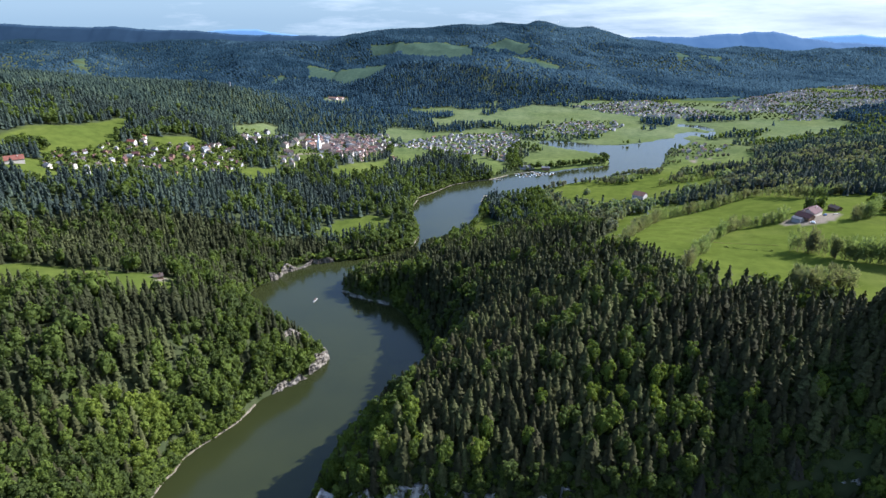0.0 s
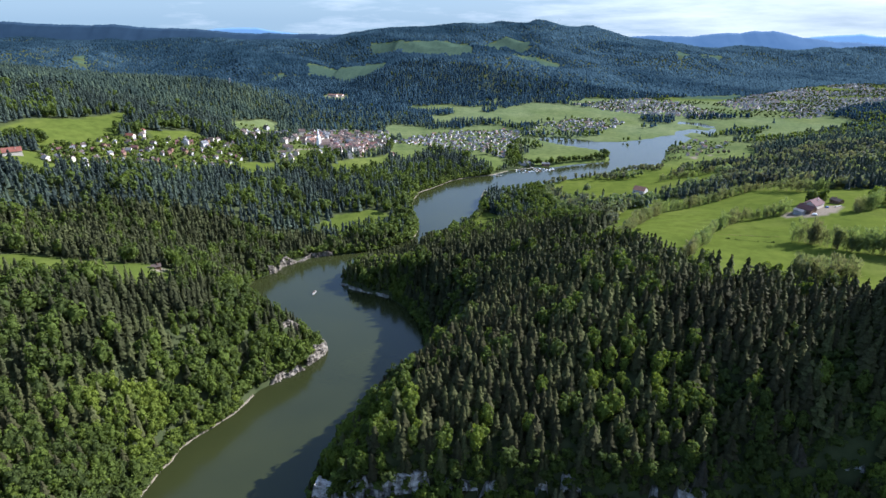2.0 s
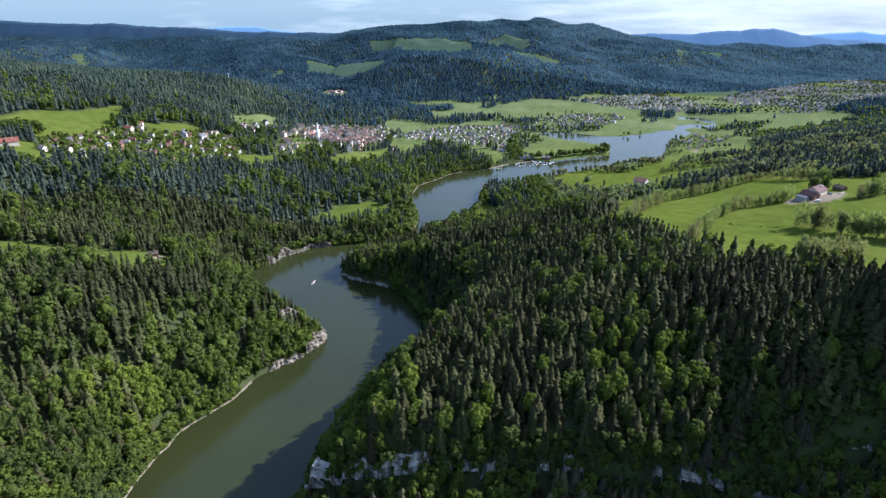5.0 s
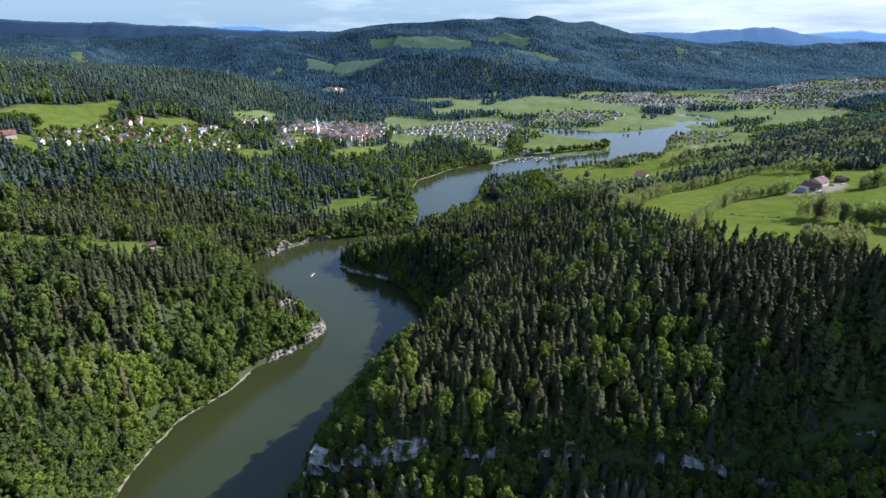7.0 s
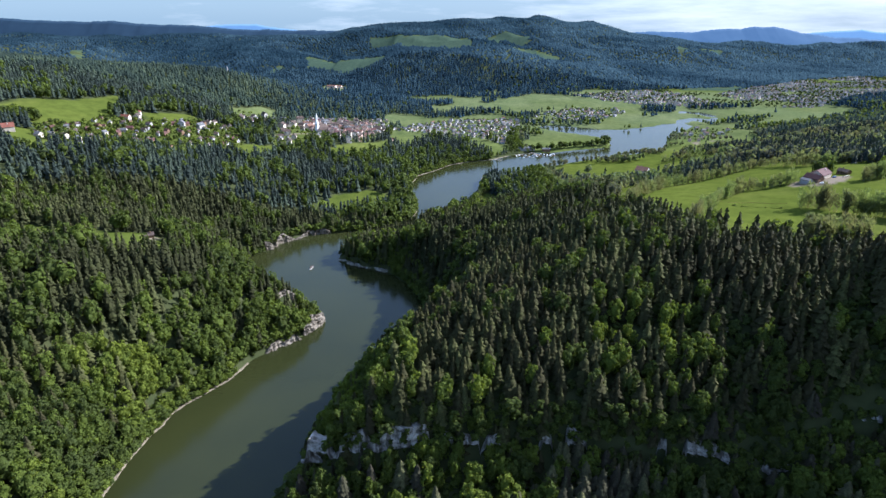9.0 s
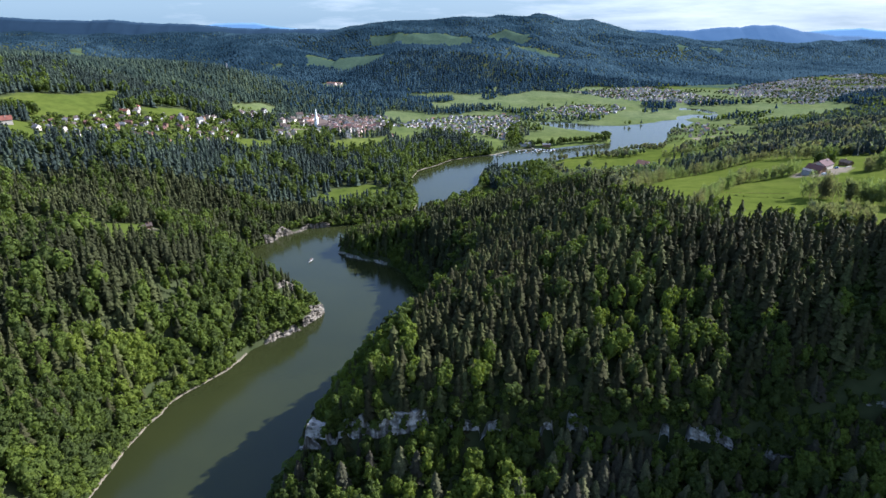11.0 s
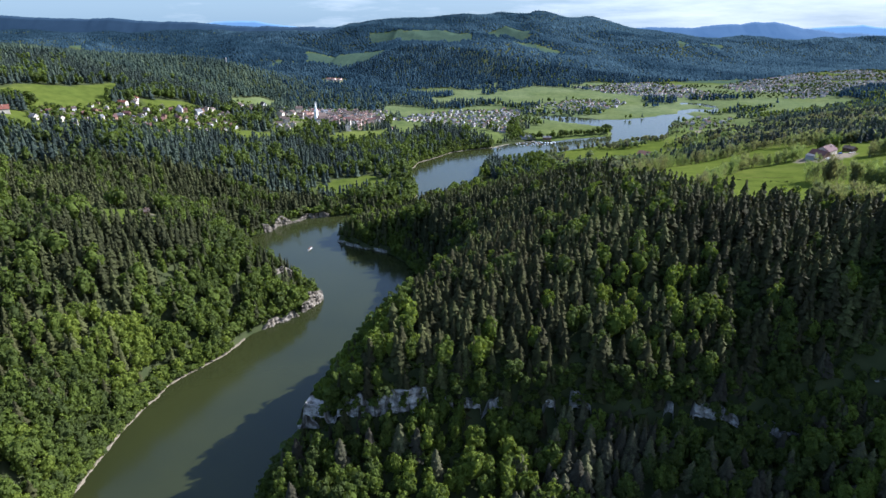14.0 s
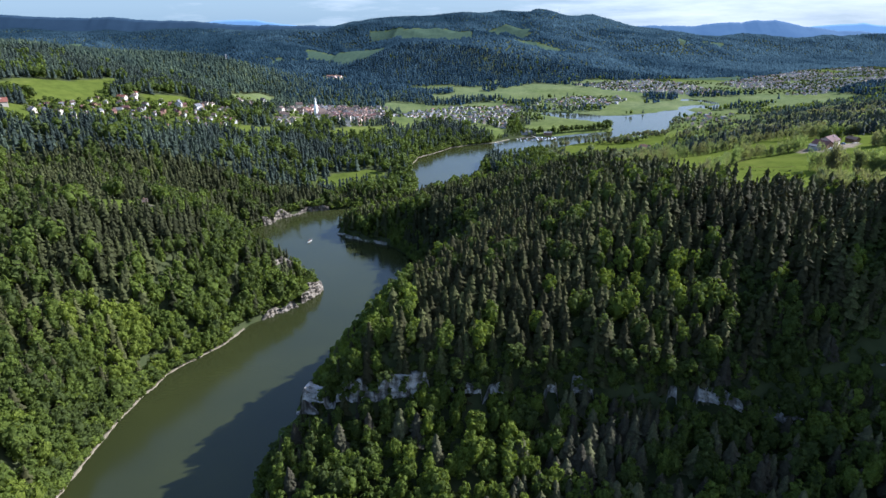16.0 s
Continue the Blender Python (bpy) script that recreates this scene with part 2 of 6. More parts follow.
def plain(name, dark, light, scale=1.5, rough=0.8, bump=0.3, metal=0.0, distance=0.05):
    """A weathered surface: two scales of mottling between two tones, and fine relief."""
    m, n, l, b = shader(name)
    big, fine = noise_node(n, l, scale * 0.25, 3), noise_node(n, l, scale * 4, 5)
    mid = tuple((p + q) / 2 for p, q in zip(dark, light))
    r1 = ramp_node(n, l, big.outputs[0], [(0.3, dark), (0.7, light)])
    r2 = ramp_node(n, l, fine.outputs[0], [(0.3, dark), (0.7, mid)])
    l.new(mixed(n, l, 0.4, r1.outputs[0], r2.outputs[0]).outputs[0], b.inputs["Base Color"])
    b.inputs["Roughness"].default_value, b.inputs["Metallic"].default_value = rough, metal
    b.inputs["Specular IOR Level"].default_value = 0.3
    bumped(n, l, b, fine.outputs[0], bump, distance)
    return m


def foliage(name, dark, mid, light, glow, own=False, mottling=0.6, gloss=0.22, gloss_tint=(0.75, 0.88, 1.0)):
    """Leaves or needles: tone from tree to tree, mottling within a crown, light that shines through."""
    m, n, l, b = shader(name)
    if own:
        a = n.new("ShaderNodeAttribute")
        a.attribute_name = "tone"
        both = n.new("ShaderNodeMath")
        both.operation = "ADD"
        l.new(n.new("ShaderNodeObjectInfo").outputs["Random"], both.inputs[0])
        l.new(a.outputs["Fac"], both.inputs[1])
        src = both.outputs[0]
    else:
        a = n.new("ShaderNodeAttribute")
        a.attribute_name = "tone"
        src = a.outputs["Fac"]
    r = ramp_node(n, l, src, [(0.0, dark), (0.5, mid), (1.0, light)])
    t = noise_node(n, l, mottling, 3, 0.6, "Object" if not own else "Generated")
    f = ramp_node(n, l, t.outputs[0], [(0.34, (0.66, 0.68, 0.72)), (0.66, (1.32, 1.30, 1.26))])
    c = mixed(n, l, 1.0, r.outputs[0], f.outputs[0], "MULTIPLY")
    if glow:
        bumped(n, l, b, t.outputs[0], 0.5, 0.8)
    l.new(c.outputs[0], b.inputs["Base Color"])
    b.inputs["Roughness"].default_value = 0.72
    b.inputs["Specular IOR Level"].default_value, b.inputs["Specular Tint"].default_value = gloss, (*gloss_tint, 1)
    if glow:
        s = n.new("ShaderNodeBsdfTranslucent")
        g = mixed(n, l, 1.0, c.outputs[0], (1.10, 1.12, 0.45), "MULTIPLY")
        l.new(g.outputs[0], s.inputs["Color"])
        x = n.new("ShaderNodeMixShader")
        x.inputs[0].default_value = glow
        l.new(b.outputs[0], x.inputs[1])
        l.new(s.outputs[0], x.inputs[2])
        l.new(x.outputs[0], n["Material Output"].inputs["Surface"])
    return m


SPRUCE_TONES = ((0.033, 0.031, 0.015), (0.045, 0.046, 0.018), (0.074, 0.080, 0.028))
SPUR_SPRUCE_TONES = ((0.039, 0.035, 0.024), (0.051, 0.050, 0.029), (0.084, 0.086, 0.038))
SPUR_BEECH_TONES = ((0.054, 0.061, 0.021), (0.096, 0.110, 0.027), (0.166, 0.178, 0.038))
BEECH_TONES = ((0.050, 0.066, 0.018), (0.083, 0.112, 0.019), (0.132, 0.164, 0.023))
BARE_TONES = ((0.116, 0.114, 0.084), (0.128, 0.146, 0.088), (0.126, 0.164, 0.078))
# Blue of the mountains' haze, put into the needles' own colour.
FAR_HAZE_TONES = ((0.010, 0.020, 0.028), (0.015, 0.028, 0.038), (0.027, 0.047, 0.059))
M_SPRUCE, M_BEECH = foliage("spruce needles", *SPRUCE_TONES, 0.22, False, 0.9, 0.03), foliage("beech leaves", *BEECH_TONES, 0.48, False, 1.1, 0.08)
M_SPRUCE_OWN, M_BEECH_OWN = foliage("spruce needles of one tree", *SPUR_SPRUCE_TONES, 0.22, True, 14.0, 0.03), foliage("beech leaves of one tree", *SPUR_BEECH_TONES, 0.52, True, 12.0, 0.08)
M_BARE = foliage("budding twigs", *BARE_TONES, 0.58, False, 0.6, 0.05)
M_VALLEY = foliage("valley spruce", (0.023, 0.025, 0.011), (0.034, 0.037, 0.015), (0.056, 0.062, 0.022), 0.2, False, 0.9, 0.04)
# The far bank and the hills carry a lesser haze in their colours.
M_VALLEY_FAR = foliage("far bank spruce tinted for haze", (0.020, 0.027, 0.023), (0.029, 0.039, 0.032), (0.051, 0.067, 0.044), 0.2, False, 0.9, 0.04)
M_HILL = foliage("hill spruce tinted for haze", (0.017, 0.025, 0.021), (0.025, 0.036, 0.027), (0.043, 0.057, 0.034), 0.0, False, 0.1, 0.0)
M_FAR = foliage("mountain spruce blue with haze", *FAR_HAZE_TONES, 0.0, False, 0.02, 0.0)
M_BARK = plain("bark", (0.05, 0.04, 0.03), (0.16, 0.13, 0.10), 4, 0.95, 0.8)
M_WALL = [plain("lime render " + k, d, e, 0.6, 0.9, 0.1) for k, d, e in (("white", (0.30, 0.29, 0.275), (0.43, 0.415, 0.39)),
          ("cream", (0.37, 0.325, 0.26), (0.49, 0.44, 0.36)), ("grey", (0.24, 0.235, 0.23), (0.36, 0.35, 0.34)), ("pink", (0.52, 0.38, 0.32), (0.64, 0.49, 0.42)))]
M_ROOF = [plain("roof tiles " + k, d, e, 1.2, 0.8, 0.4) for k, d, e in (("brown", (0.046, 0.034, 0.028), (0.088, 0.065, 0.054)),
          ("slate", (0.075, 0.076, 0.080), (0.135, 0.136, 0.140)), ("red", (0.11, 0.042, 0.029), (0.18, 0.074, 0.050)), ("purple", (0.056, 0.027, 0.025), (0.092, 0.047, 0.043)), ("rust", (0.11, 0.06, 0.042), (0.18, 0.10, 0.07)))]
for m in M_ROOF:
    m.node_tree.nodes["Principled BSDF"].inputs["Specular IOR Level"].default_value = 0.12
M_TIMBER = plain("weathered timber", (0.10, 0.06, 0.035), (0.24, 0.15, 0.09), 3, 0.85, 0.4)
M_METAL = plain("zinc sheet", (0.35, 0.37, 0.40), (0.50, 0.52, 0.55), 1, 0.4, 0.1, 0.6)
M_WHITE = plain("white paint", (0.70, 0.70, 0.69), (0.82, 0.82, 0.80), 1, 0.4, 0.05)
M_BLUE = plain("blue canvas", (0.03, 0.07, 0.18), (0.06, 0.13, 0.30), 1, 0.6, 0.1)
M_GRAVEL = plain("pale gravel", (0.10, 0.085, 0.056), (0.19, 0.165, 0.115), 2.5, 0.95, 0.6)
M_PLANK = plain("jetty planks", (0.22, 0.20, 0.17), (0.38, 0.35, 0.30), 3, 0.85, 0.3)


def glass_material():
    m, n, l, b = shader("window glass")
    b.inputs["Base Color"].default_value = (0.03, 0.035, 0.04, 1)
    b.inputs["Roughness"].default_value = 0.06
    t = noise_node(n, l, 0.8, 2)
    bumped(n, l, b, t.outputs[0], 0.05, 0.02)
    return m


def rock_material(name, seam, face, fresh):
    """Bedded limestone with dark seams, rust and moss."""
    m, n, l, b = shader(name)
    c = n.new("ShaderNodeTexCoord")
    s = n.new("ShaderNodeMapping")
    s.inputs["Scale"].default_value = (0.16, 0.16, 0.42)
    bed = n.new("ShaderNodeTexNoise")
    bed.inputs["Scale"].default_value, bed.inputs["Detail"].default_value = 1.0, 6
    s2 = n.new("ShaderNodeMapping")
    s2.inputs["Scale"].default_value = (0.35, 0.35, 0.06)
    run = n.new("ShaderNodeTexNoise")
    run.inputs["Scale"].default_value, run.inputs["Detail"].default_value = 1.0, 5
    for a, t in ((s, bed), (s2, run)):
        l.new(c.outputs["Object"], a.inputs[0])
        l.new(a.outputs[0], t.inputs["Vector"])
    r = ramp_node(n, l, bed.outputs[0], [(0.34, seam), (0.47, face), (0.70, fresh)])
    q = ramp_node(n, l, run.outputs[0], [(0.42, (0.32, 0.31, 0.28)), (0.56, (1.0, 1.0, 1.0))])
    l.new(mixed(n, l, 1.0, r.outputs[0], q.outputs[0], "MULTIPLY").outputs[0], b.inputs["Base Color"])
    b.inputs["Roughness"].default_value = 0.92
    bumped(n, l, b, run.outputs[0], 0.9, 1.2)
    return m


def ground_material():
    """Pasture where the sheet's 'meadow' value is high, leaf litter and moss elsewhere, bare gravel in the yards; far
    grass and alps are tinted for haze.
    """
    m, n, l, b = shader("meadow and forest floor")
    a, y = n.new("ShaderNodeAttribute"), n.new("ShaderNodeAttribute")
    a.attribute_name, y.attribute_name = "meadow", "yard"
    big, mid, fine = noise_node(n, l, 0.008, 4), noise_node(n, l, 0.06, 5, 0.65), noise_node(n, l, 0.9, 4)
    grass = ramp_node(n, l, big.outputs[0], [(0.3, (0.052, 0.069, 0.012)), (0.55, (0.064, 0.080, 0.014)), (0.75, (0.080, 0.092, 0.022))])
    alp = n.new("ShaderNodeAttribute")
    alp.attribute_name = "alp"
    # Dull blue-green of the far alps: haze put into the grass colour.
    hazed_alp = ramp_node(n, l, mid.outputs[0], [(0.3, (0.026, 0.043, 0.030)), (0.7, (0.040, 0.060, 0.039))])
    tuft = ramp_node(n, l, mid.outputs[0], [(0.3, (0.70, 0.74, 0.7)), (0.65, (1.12, 1.1, 1.0))])
    g = mixed(n, l, 1.0, grass.outputs[0], tuft.outputs[0], "MULTIPLY")
    floor = ramp_node(n, l, mid.outputs[0], [(0.3, (0.026, 0.034, 0.014)), (0.7, (0.046, 0.052, 0.022))])
    bare = ramp_node(n, l, fine.outputs[0], [(0.3, (0.105, 0.088, 0.064)), (0.7, (0.17, 0.145, 0.110))])
    # The 'hay' value pales grass with distance, as haze painted into its colour.
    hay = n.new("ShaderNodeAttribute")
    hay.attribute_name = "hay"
    hazed_grass = mixed(n, l, 1.0, ramp_node(n, l, big.outputs[0], [(0.3, (0.074, 0.098, 0.042)), (0.7, (0.108, 0.126, 0.062))]).outputs[0], tuft.outputs[0], "MULTIPLY")
    g = mixed(n, l, hay.outputs["Fac"], g.outputs[0], hazed_grass.outputs[0])
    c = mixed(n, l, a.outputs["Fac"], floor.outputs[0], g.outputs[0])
    c = mixed(n, l, alp.outputs["Fac"], c.outputs[0], hazed_alp.outputs[0])
    c = mixed(n, l, y.outputs["Fac"], c.outputs[0], bare.outputs[0])
    l.new(c.outputs[0], b.inputs["Base Color"])
    b.inputs["Roughness"].default_value, b.inputs["Specular IOR Level"].default_value = 0.95, 0.0
    bumped(n, l, b, fine.outputs[0], 0.5, 0.4)
    return m


def water_material():
    """Green, slightly cloudy lake water with fine ripples."""
    m, n, l, b = shader("lake water")
    big = noise_node(n, l, 0.01, 3)
    r = ramp_node(n, l, big.outputs[0], [(0.3, (0.015, 0.018, 0.006)), (0.7, (0.020, 0.023, 0.007))])
    l.new(r.outputs[0], b.inputs["Base Color"])
    b.inputs["Roughness"].default_value, b.inputs["IOR"].default_value, b.inputs["Specular IOR Level"].default_value = 0.14, 1.33, 0.40
    c = n.new("ShaderNodeTexCoord")
    s = n.new("ShaderNodeMapping")
    s.inputs["Rotation"].default_value, s.inputs["Scale"].default_value = (0, 0, 0.5), (0.22, 0.55, 1)
    t = n.new("ShaderNodeTexNoise")
    t.inputs["Scale"].default_value, t.inputs["Detail"].default_value = 1.0, 5
    l.new(c.outputs["Object"], s.inputs[0])
    l.new(s.outputs[0], t.inputs["Vector"])
    # rings of ripples round the tour boat, fading outwards
    at = n.new("ShaderNodeMapping")
    at.inputs["Location"].default_value = (166, -650, 0)
    l.new(c.outputs["Object"], at.inputs[0])
    rings = n.new("ShaderNodeTexWave")
    rings.wave_type, rings.rings_direction = "RINGS", "SPHERICAL"
    rings.inputs["Scale"].default_value, rings.inputs["Distortion"].default_value, rings.inputs["Detail Scale"].default_value = 0.085, 1.2, 0.15
    l.new(at.outputs[0], rings.inputs["Vector"])
    away = n.new("ShaderNodeVectorMath")
    away.operation = "LENGTH"
    l.new(at.outputs[0], away.inputs[0])
    fade = n.new("ShaderNodeMapRange")
    fade.inputs["From Min"].default_value, fade.inputs["From Max"].default_value = 6, 42
    fade.inputs["To Min"].default_value, fade.inputs["To Max"].default_value = 2.6, 0.0
    l.new(away.outputs["Value"], fade.inputs["Value"])
    wake = n.new("ShaderNodeMath")
    wake.operation = "MULTIPLY_ADD"
    l.new(rings.outputs["Fac"], wake.inputs[0])
    l.new(fade.outputs[0], wake.inputs[1])
    l.new(t.outputs[0], wake.inputs[2])
    bumped(n, l, b, wake.outputs[0], 0.10, 0.35)
    return m


M_GLASS, M_GROUND, M_WATER = glass_material(), ground_material(), water_material()
# Lightened for the cliffs in shade: the lack of sun evened out in colour.
M_ROCK = rock_material("grey limestone", (0.16, 0.15, 0.13), (0.24, 0.23, 0.205), (0.36, 0.345, 0.31))
# Ochre stain, its tone also lowered for the cliffs in full sun.
M_ROCK_STAINED_SUNLIT = rock_material("ochre-stained limestone, darkened for sunlit faces", (0.085, 0.068, 0.048), (0.145, 0.124, 0.092), (0.205, 0.182, 0.142))


# ---------------------------------------------------------------- helpers for meshes
def mesh_of(name, verts, faces, mats, smooth=False):
    me = bpy.data.meshes.new(name)
    verts, faces = np.asarray(verts, np.float32), np.asarray(faces, np.int32)
    k = faces.shape[1]
    me.vertices.add(len(verts))
    me.vertices.foreach_set("co", verts.ravel())
    me.loops.add(faces.size)
    me.loops.foreach_set("vertex_index", faces.ravel())
    me.polygons.add(len(faces))
    me.polygons.foreach_set("loop_start", np.arange(0, faces.size, k, dtype=np.int32))
    me.polygons.foreach_set("use_smooth", np.full(len(faces), smooth))
    me.update(calc_edges=True)
    for m in (mats if isinstance(mats, (list, tuple)) else [mats]):
        me.materials.append(m)
    return me


def give(me, name, values):
    a = me.attributes.new(name, "FLOAT", "POINT")
    a.data.foreach_set("value", np.asarray(values, np.float32))


def bm_mesh(name, bm, mat):
    me = bpy.data.meshes.new(name)
    bm.to_mesh(me)
    bm.free()
    me.materials.append(mat)
    return me


def part(name, me, parent, label="", m=None):
    """One mesh as a part under a thing or under a part."""
    ob = new(name, me)
    ob.parent = parent
    if m is not None:
        ob.matrix_basis = m
    return tagged(ob, label)


def box_bm(bm, x0, x1, y0, y1, z0, z1, bevel=0.0):
    r = bmesh.ops.create_cube(bm, size=1, matrix=Matrix.Translation(((x0 + x1) / 2, (y0 + y1) / 2, (z0 + z1) / 2)) @ Matrix.Diagonal((x1 - x0, y1 - y0, z1 - z0, 1)))
    if bevel:
        es = list({e for v in r["verts"] for e in v.link_edges})
        bmesh.ops.bevel(bm, geom=es, offset=bevel, segments=1, affect="EDGES")


def box(name, mat, x0, x1, y0, y1, z0, z1, bevel=0.0):
    bm = bmesh.new()
    box_bm(bm, x0, x1, y0, y1, z0, z1, bevel)
    return bm_mesh(name, bm, mat)


# ---------------------------------------------------------------- ground cover plan
FIELDS = {
    "pasture_farm": [(155, 593), (176, 602), (238, 695), (297, 719), (379, 786), (448, 844), (485, 845), (516, 790), (542, 736), (570, 706), (560, 560), (440, 430), (370, 380), (322, 368), (291, 386), (267, 404), (233, 424), (198, 446), (198, 510), (173, 548)],
    "pasture_house": [(305, 984), (343, 1079), (447, 1156), (503, 1264), (590, 1346), (767, 1407), (689, 1222), (597, 1169), (514, 1179), (463, 1095), (413, 1060), (335, 1001)],
    "beach_meadow": [(44, 865), (69, 970), (87, 947), (96, 925), (70, 861), (52, 853)],
    "lake_meadow": [(51, 1320), (82, 1417), (106, 1436), (163, 1335), (129, 1273), (111, 1241), (110, 1291), (80, 1302)],
    "headland_meadow": [(189, 1361), (221, 1460), (294, 1546), (358, 1521), (407, 1479), (394, 1394), (313, 1376), (217, 1335)],
    "shore_pasture": [(392, 1638), (543, 1740), (685, 1829), (791, 1940), (884, 1935), (866, 1850), (696, 1737), (637, 1691), (539, 1617), (439, 1601)],
    "hill_pasture": [(102, 1931), (198, 2119), (357, 2287), (470, 2246), (578, 2153), (677, 2000), (646, 1933), (536, 1984), (408, 1927), (320, 1854), (217, 1906)],
    "valley_pasture": [(811, 1808), (1014, 1893), (1136, 1819), (1299, 1906), (1285, 2008), (1076, 1979), (932, 1957)],
}
FIELDS_WEST = {
    "hill_field": [(-717, 927), (-711, 987), (-681, 1031), (-663, 1104), (-652, 1193), (-630, 1168), (-611, 1071), (-598, 1035), (-592, 1005), (-605, 959), (-615, 944), (-587, 831), (-640, 900), (-670, 909), (-690, 870)],
    "terrace_field": [(-555, 1076), (-534, 1117), (-502, 1169), (-486, 1135), (-525, 1053)],
    "clearing_hut": [(-457, 533), (-437, 552), (-378, 548), (-348, 541), (-304, 540), (-284, 526), (-286, 500), (-308, 482), (-340, 480), (-373, 470), (-410, 445), (-480, 440)],
    "forest_meadow": [(-200, 846), (-180, 894), (-122, 930), (-94, 920), (-90, 911), (-134, 888), (-168, 865)],
    "church_green": [(-231, 1146), (-221, 1193), (-159, 1279), (-128, 1359), (-120, 1261), (-173, 1187), (-212, 1136)],
    "town_green": [(-128, 1359), (-127, 1514), (-59, 1530), (-35, 1481), (-54, 1391), (-92, 1328)],
    "garden_green": [(-372, 1015), (-364, 1049), (-319, 1095), (-321, 1043), (-348, 997)],
    "ridge_green": [(-342, 1274), (-310, 1359), (-280, 1251), (-314, 1185)],
    "dark_green": [(-181, 1770), (-151, 1830), (-42, 1791), (-74, 1712), (-157, 1691)],
    "north_green": [(-544, 1445), (-484, 1574), (-441, 1580), (-495, 1459)],
}
FIELDS_ALP = {
    "alp_west": [(-708, 3138), (-610, 3083), (-466, 2858), (-387, 3103), (-263, 2900), (-265, 2691), (-348, 2632), (-427, 2599), (-499, 2669), (-554, 2720), (-631, 2778)],
    "alp_mid": [(-455, 3782), (-326, 3721), (-214, 3594), (21, 3820), (162, 3769), (143, 2939), (45, 2971), (-140, 3047), (-231, 3431), (-310, 3526), (-414, 3561)],
    "alp_east": [(225, 3653), (303, 3780), (619, 3888), (488, 3463), (435, 3364), (392, 3458), (283, 3145)],
    "alp_low": [(343, 3068), (446, 3145), (489, 3129), (537, 3096), (612, 3117), (560, 2941), (483, 2868), (481, 3072), (392, 2948)],
    "alp_far": [(1453, 3919), (1549, 3927), (1615, 3836), (1373, 3467)],
    "alp_strip": [(1678, 3921), (1865, 4019), (1828, 3935), (1649, 3848)],
    "alp_side": [(-2197, 3488), (-2153, 3669), (-1864, 3109), (-1951, 3159)],
    "alp_edge": [(-759, 2533), (-737, 2732), (-708, 2698), (-718, 2557)],
    "valley_north": [(841, 2313), (933, 2447), (1110, 2531), (1289, 2598), (1384, 2640), (1053, 2287), (895, 2218)],
}
TOWNS = {
    "terrace_village": [(-591, 824), (-616, 895), (-600, 933), (-596, 984), (-569, 1036), (-515, 1048), (-478, 1108), (-421, 1161), (-362, 1041), (-375, 988), (-434, 945), (-488, 903), (-522, 813), (-559, 785)],
    "church_village": [(-368, 1302), (-379, 1505), (-360, 1629), (-278, 1700), (-158, 1690), (-136, 1533), (-143, 1379), (-173, 1286), (-219, 1257), (-271, 1206), (-295, 1105), (-323, 1051), (-331, 1118)],
    "village_core": [(-354, 1492), (-291, 1600), (-206, 1609), (-158, 1361), (-184, 1269), (-243, 1249), (-304, 1271), (-330, 1370)],
    "lake_town": [(-142, 1520), (-72, 1655), (27, 1722), (131, 1749), (236, 1759), (229, 1641), (186, 1539), (152, 1366), (110, 1444), (23, 1437), (-58, 1485)],
    "peninsula_hamlet": [(229, 1680), (320, 1849), (473, 1966), (587, 1961), (590, 1871), (513, 1758), (414, 1705), (354, 1675), (273, 1682)],
    "pond_hamlet": [(628, 1493), (702, 1603), (738, 1560), (795, 1551), (745, 1476), (651, 1395), (590, 1364)],
    "upper_hamlet": [(-495, 1341), (-511, 1467), (-453, 1509), (-401, 1479), (-398, 1319), (-414, 1210)],
}
FAR_TOWN = [(497, 2269), (732, 2399), (940, 2460), (1072, 2325), (1312, 2539), (1733, 2843), (2076, 3032), (2204, 2935), (1614, 2124), (1449, 2084), (1241, 1934), (1090, 1968), (958, 2017), (789, 2041), (663, 2086)]
ALL_FIELDS = [*FIELDS.values(), *FIELDS_WEST.values(), *FIELDS_ALP.values()]
HEDGES = [[(176, 547), (204, 590), (248, 664), (285, 715), (369, 764), (457, 813), (489, 746), (556, 755)],
          [(214, 469), (258, 529), (282, 564), (320, 601), (338, 611), (363, 612), (397, 622)],
          [(344, 524), (356, 512), (368, 496), (380, 488), (404, 479), (424, 468)],
          [(452, 598), (460, 603), (468, 606), (484, 610), (492, 612)], [(-645, 880), (-632, 872), (-622, 862), (-640, 868)], [(-598, 1066), (-588, 1074), (-580, 1066)],
          [(416, 1055), (480, 1057), (602, 1090), (729, 1089), (829, 1066)]]
HEDGE_HEIGHTS = (16, 16, 22, 20, 9, 14, 13)
YARDS = [[(378, 608), (386, 599), (400, 594), (425, 596), (446, 612), (462, 626), (456, 636), (436, 628), (405, 622), (390, 619)], [(-300, 536), (-288, 540), (-280, 528), (-290, 525)],
         [(-440, 2190), (-380, 2190), (-370, 2260), (-430, 2255)], [(-345, 1180), (-290, 1290), (-280, 1284), (-335, 1172)], [(590, 1330), (600, 1365), (700, 1400), (702, 1394), (606, 1358), (598, 1328)]]


HOUSE_PLOTS = [[(300, 900), (318, 985), (362, 985), (372, 930), (345, 890)], [(-622, 786), (-630, 825), (-590, 830), (-550, 796), (-572, 778)], [(-312, 512), (-306, 544), (-276, 546), (-268, 520), (-284, 504)]]


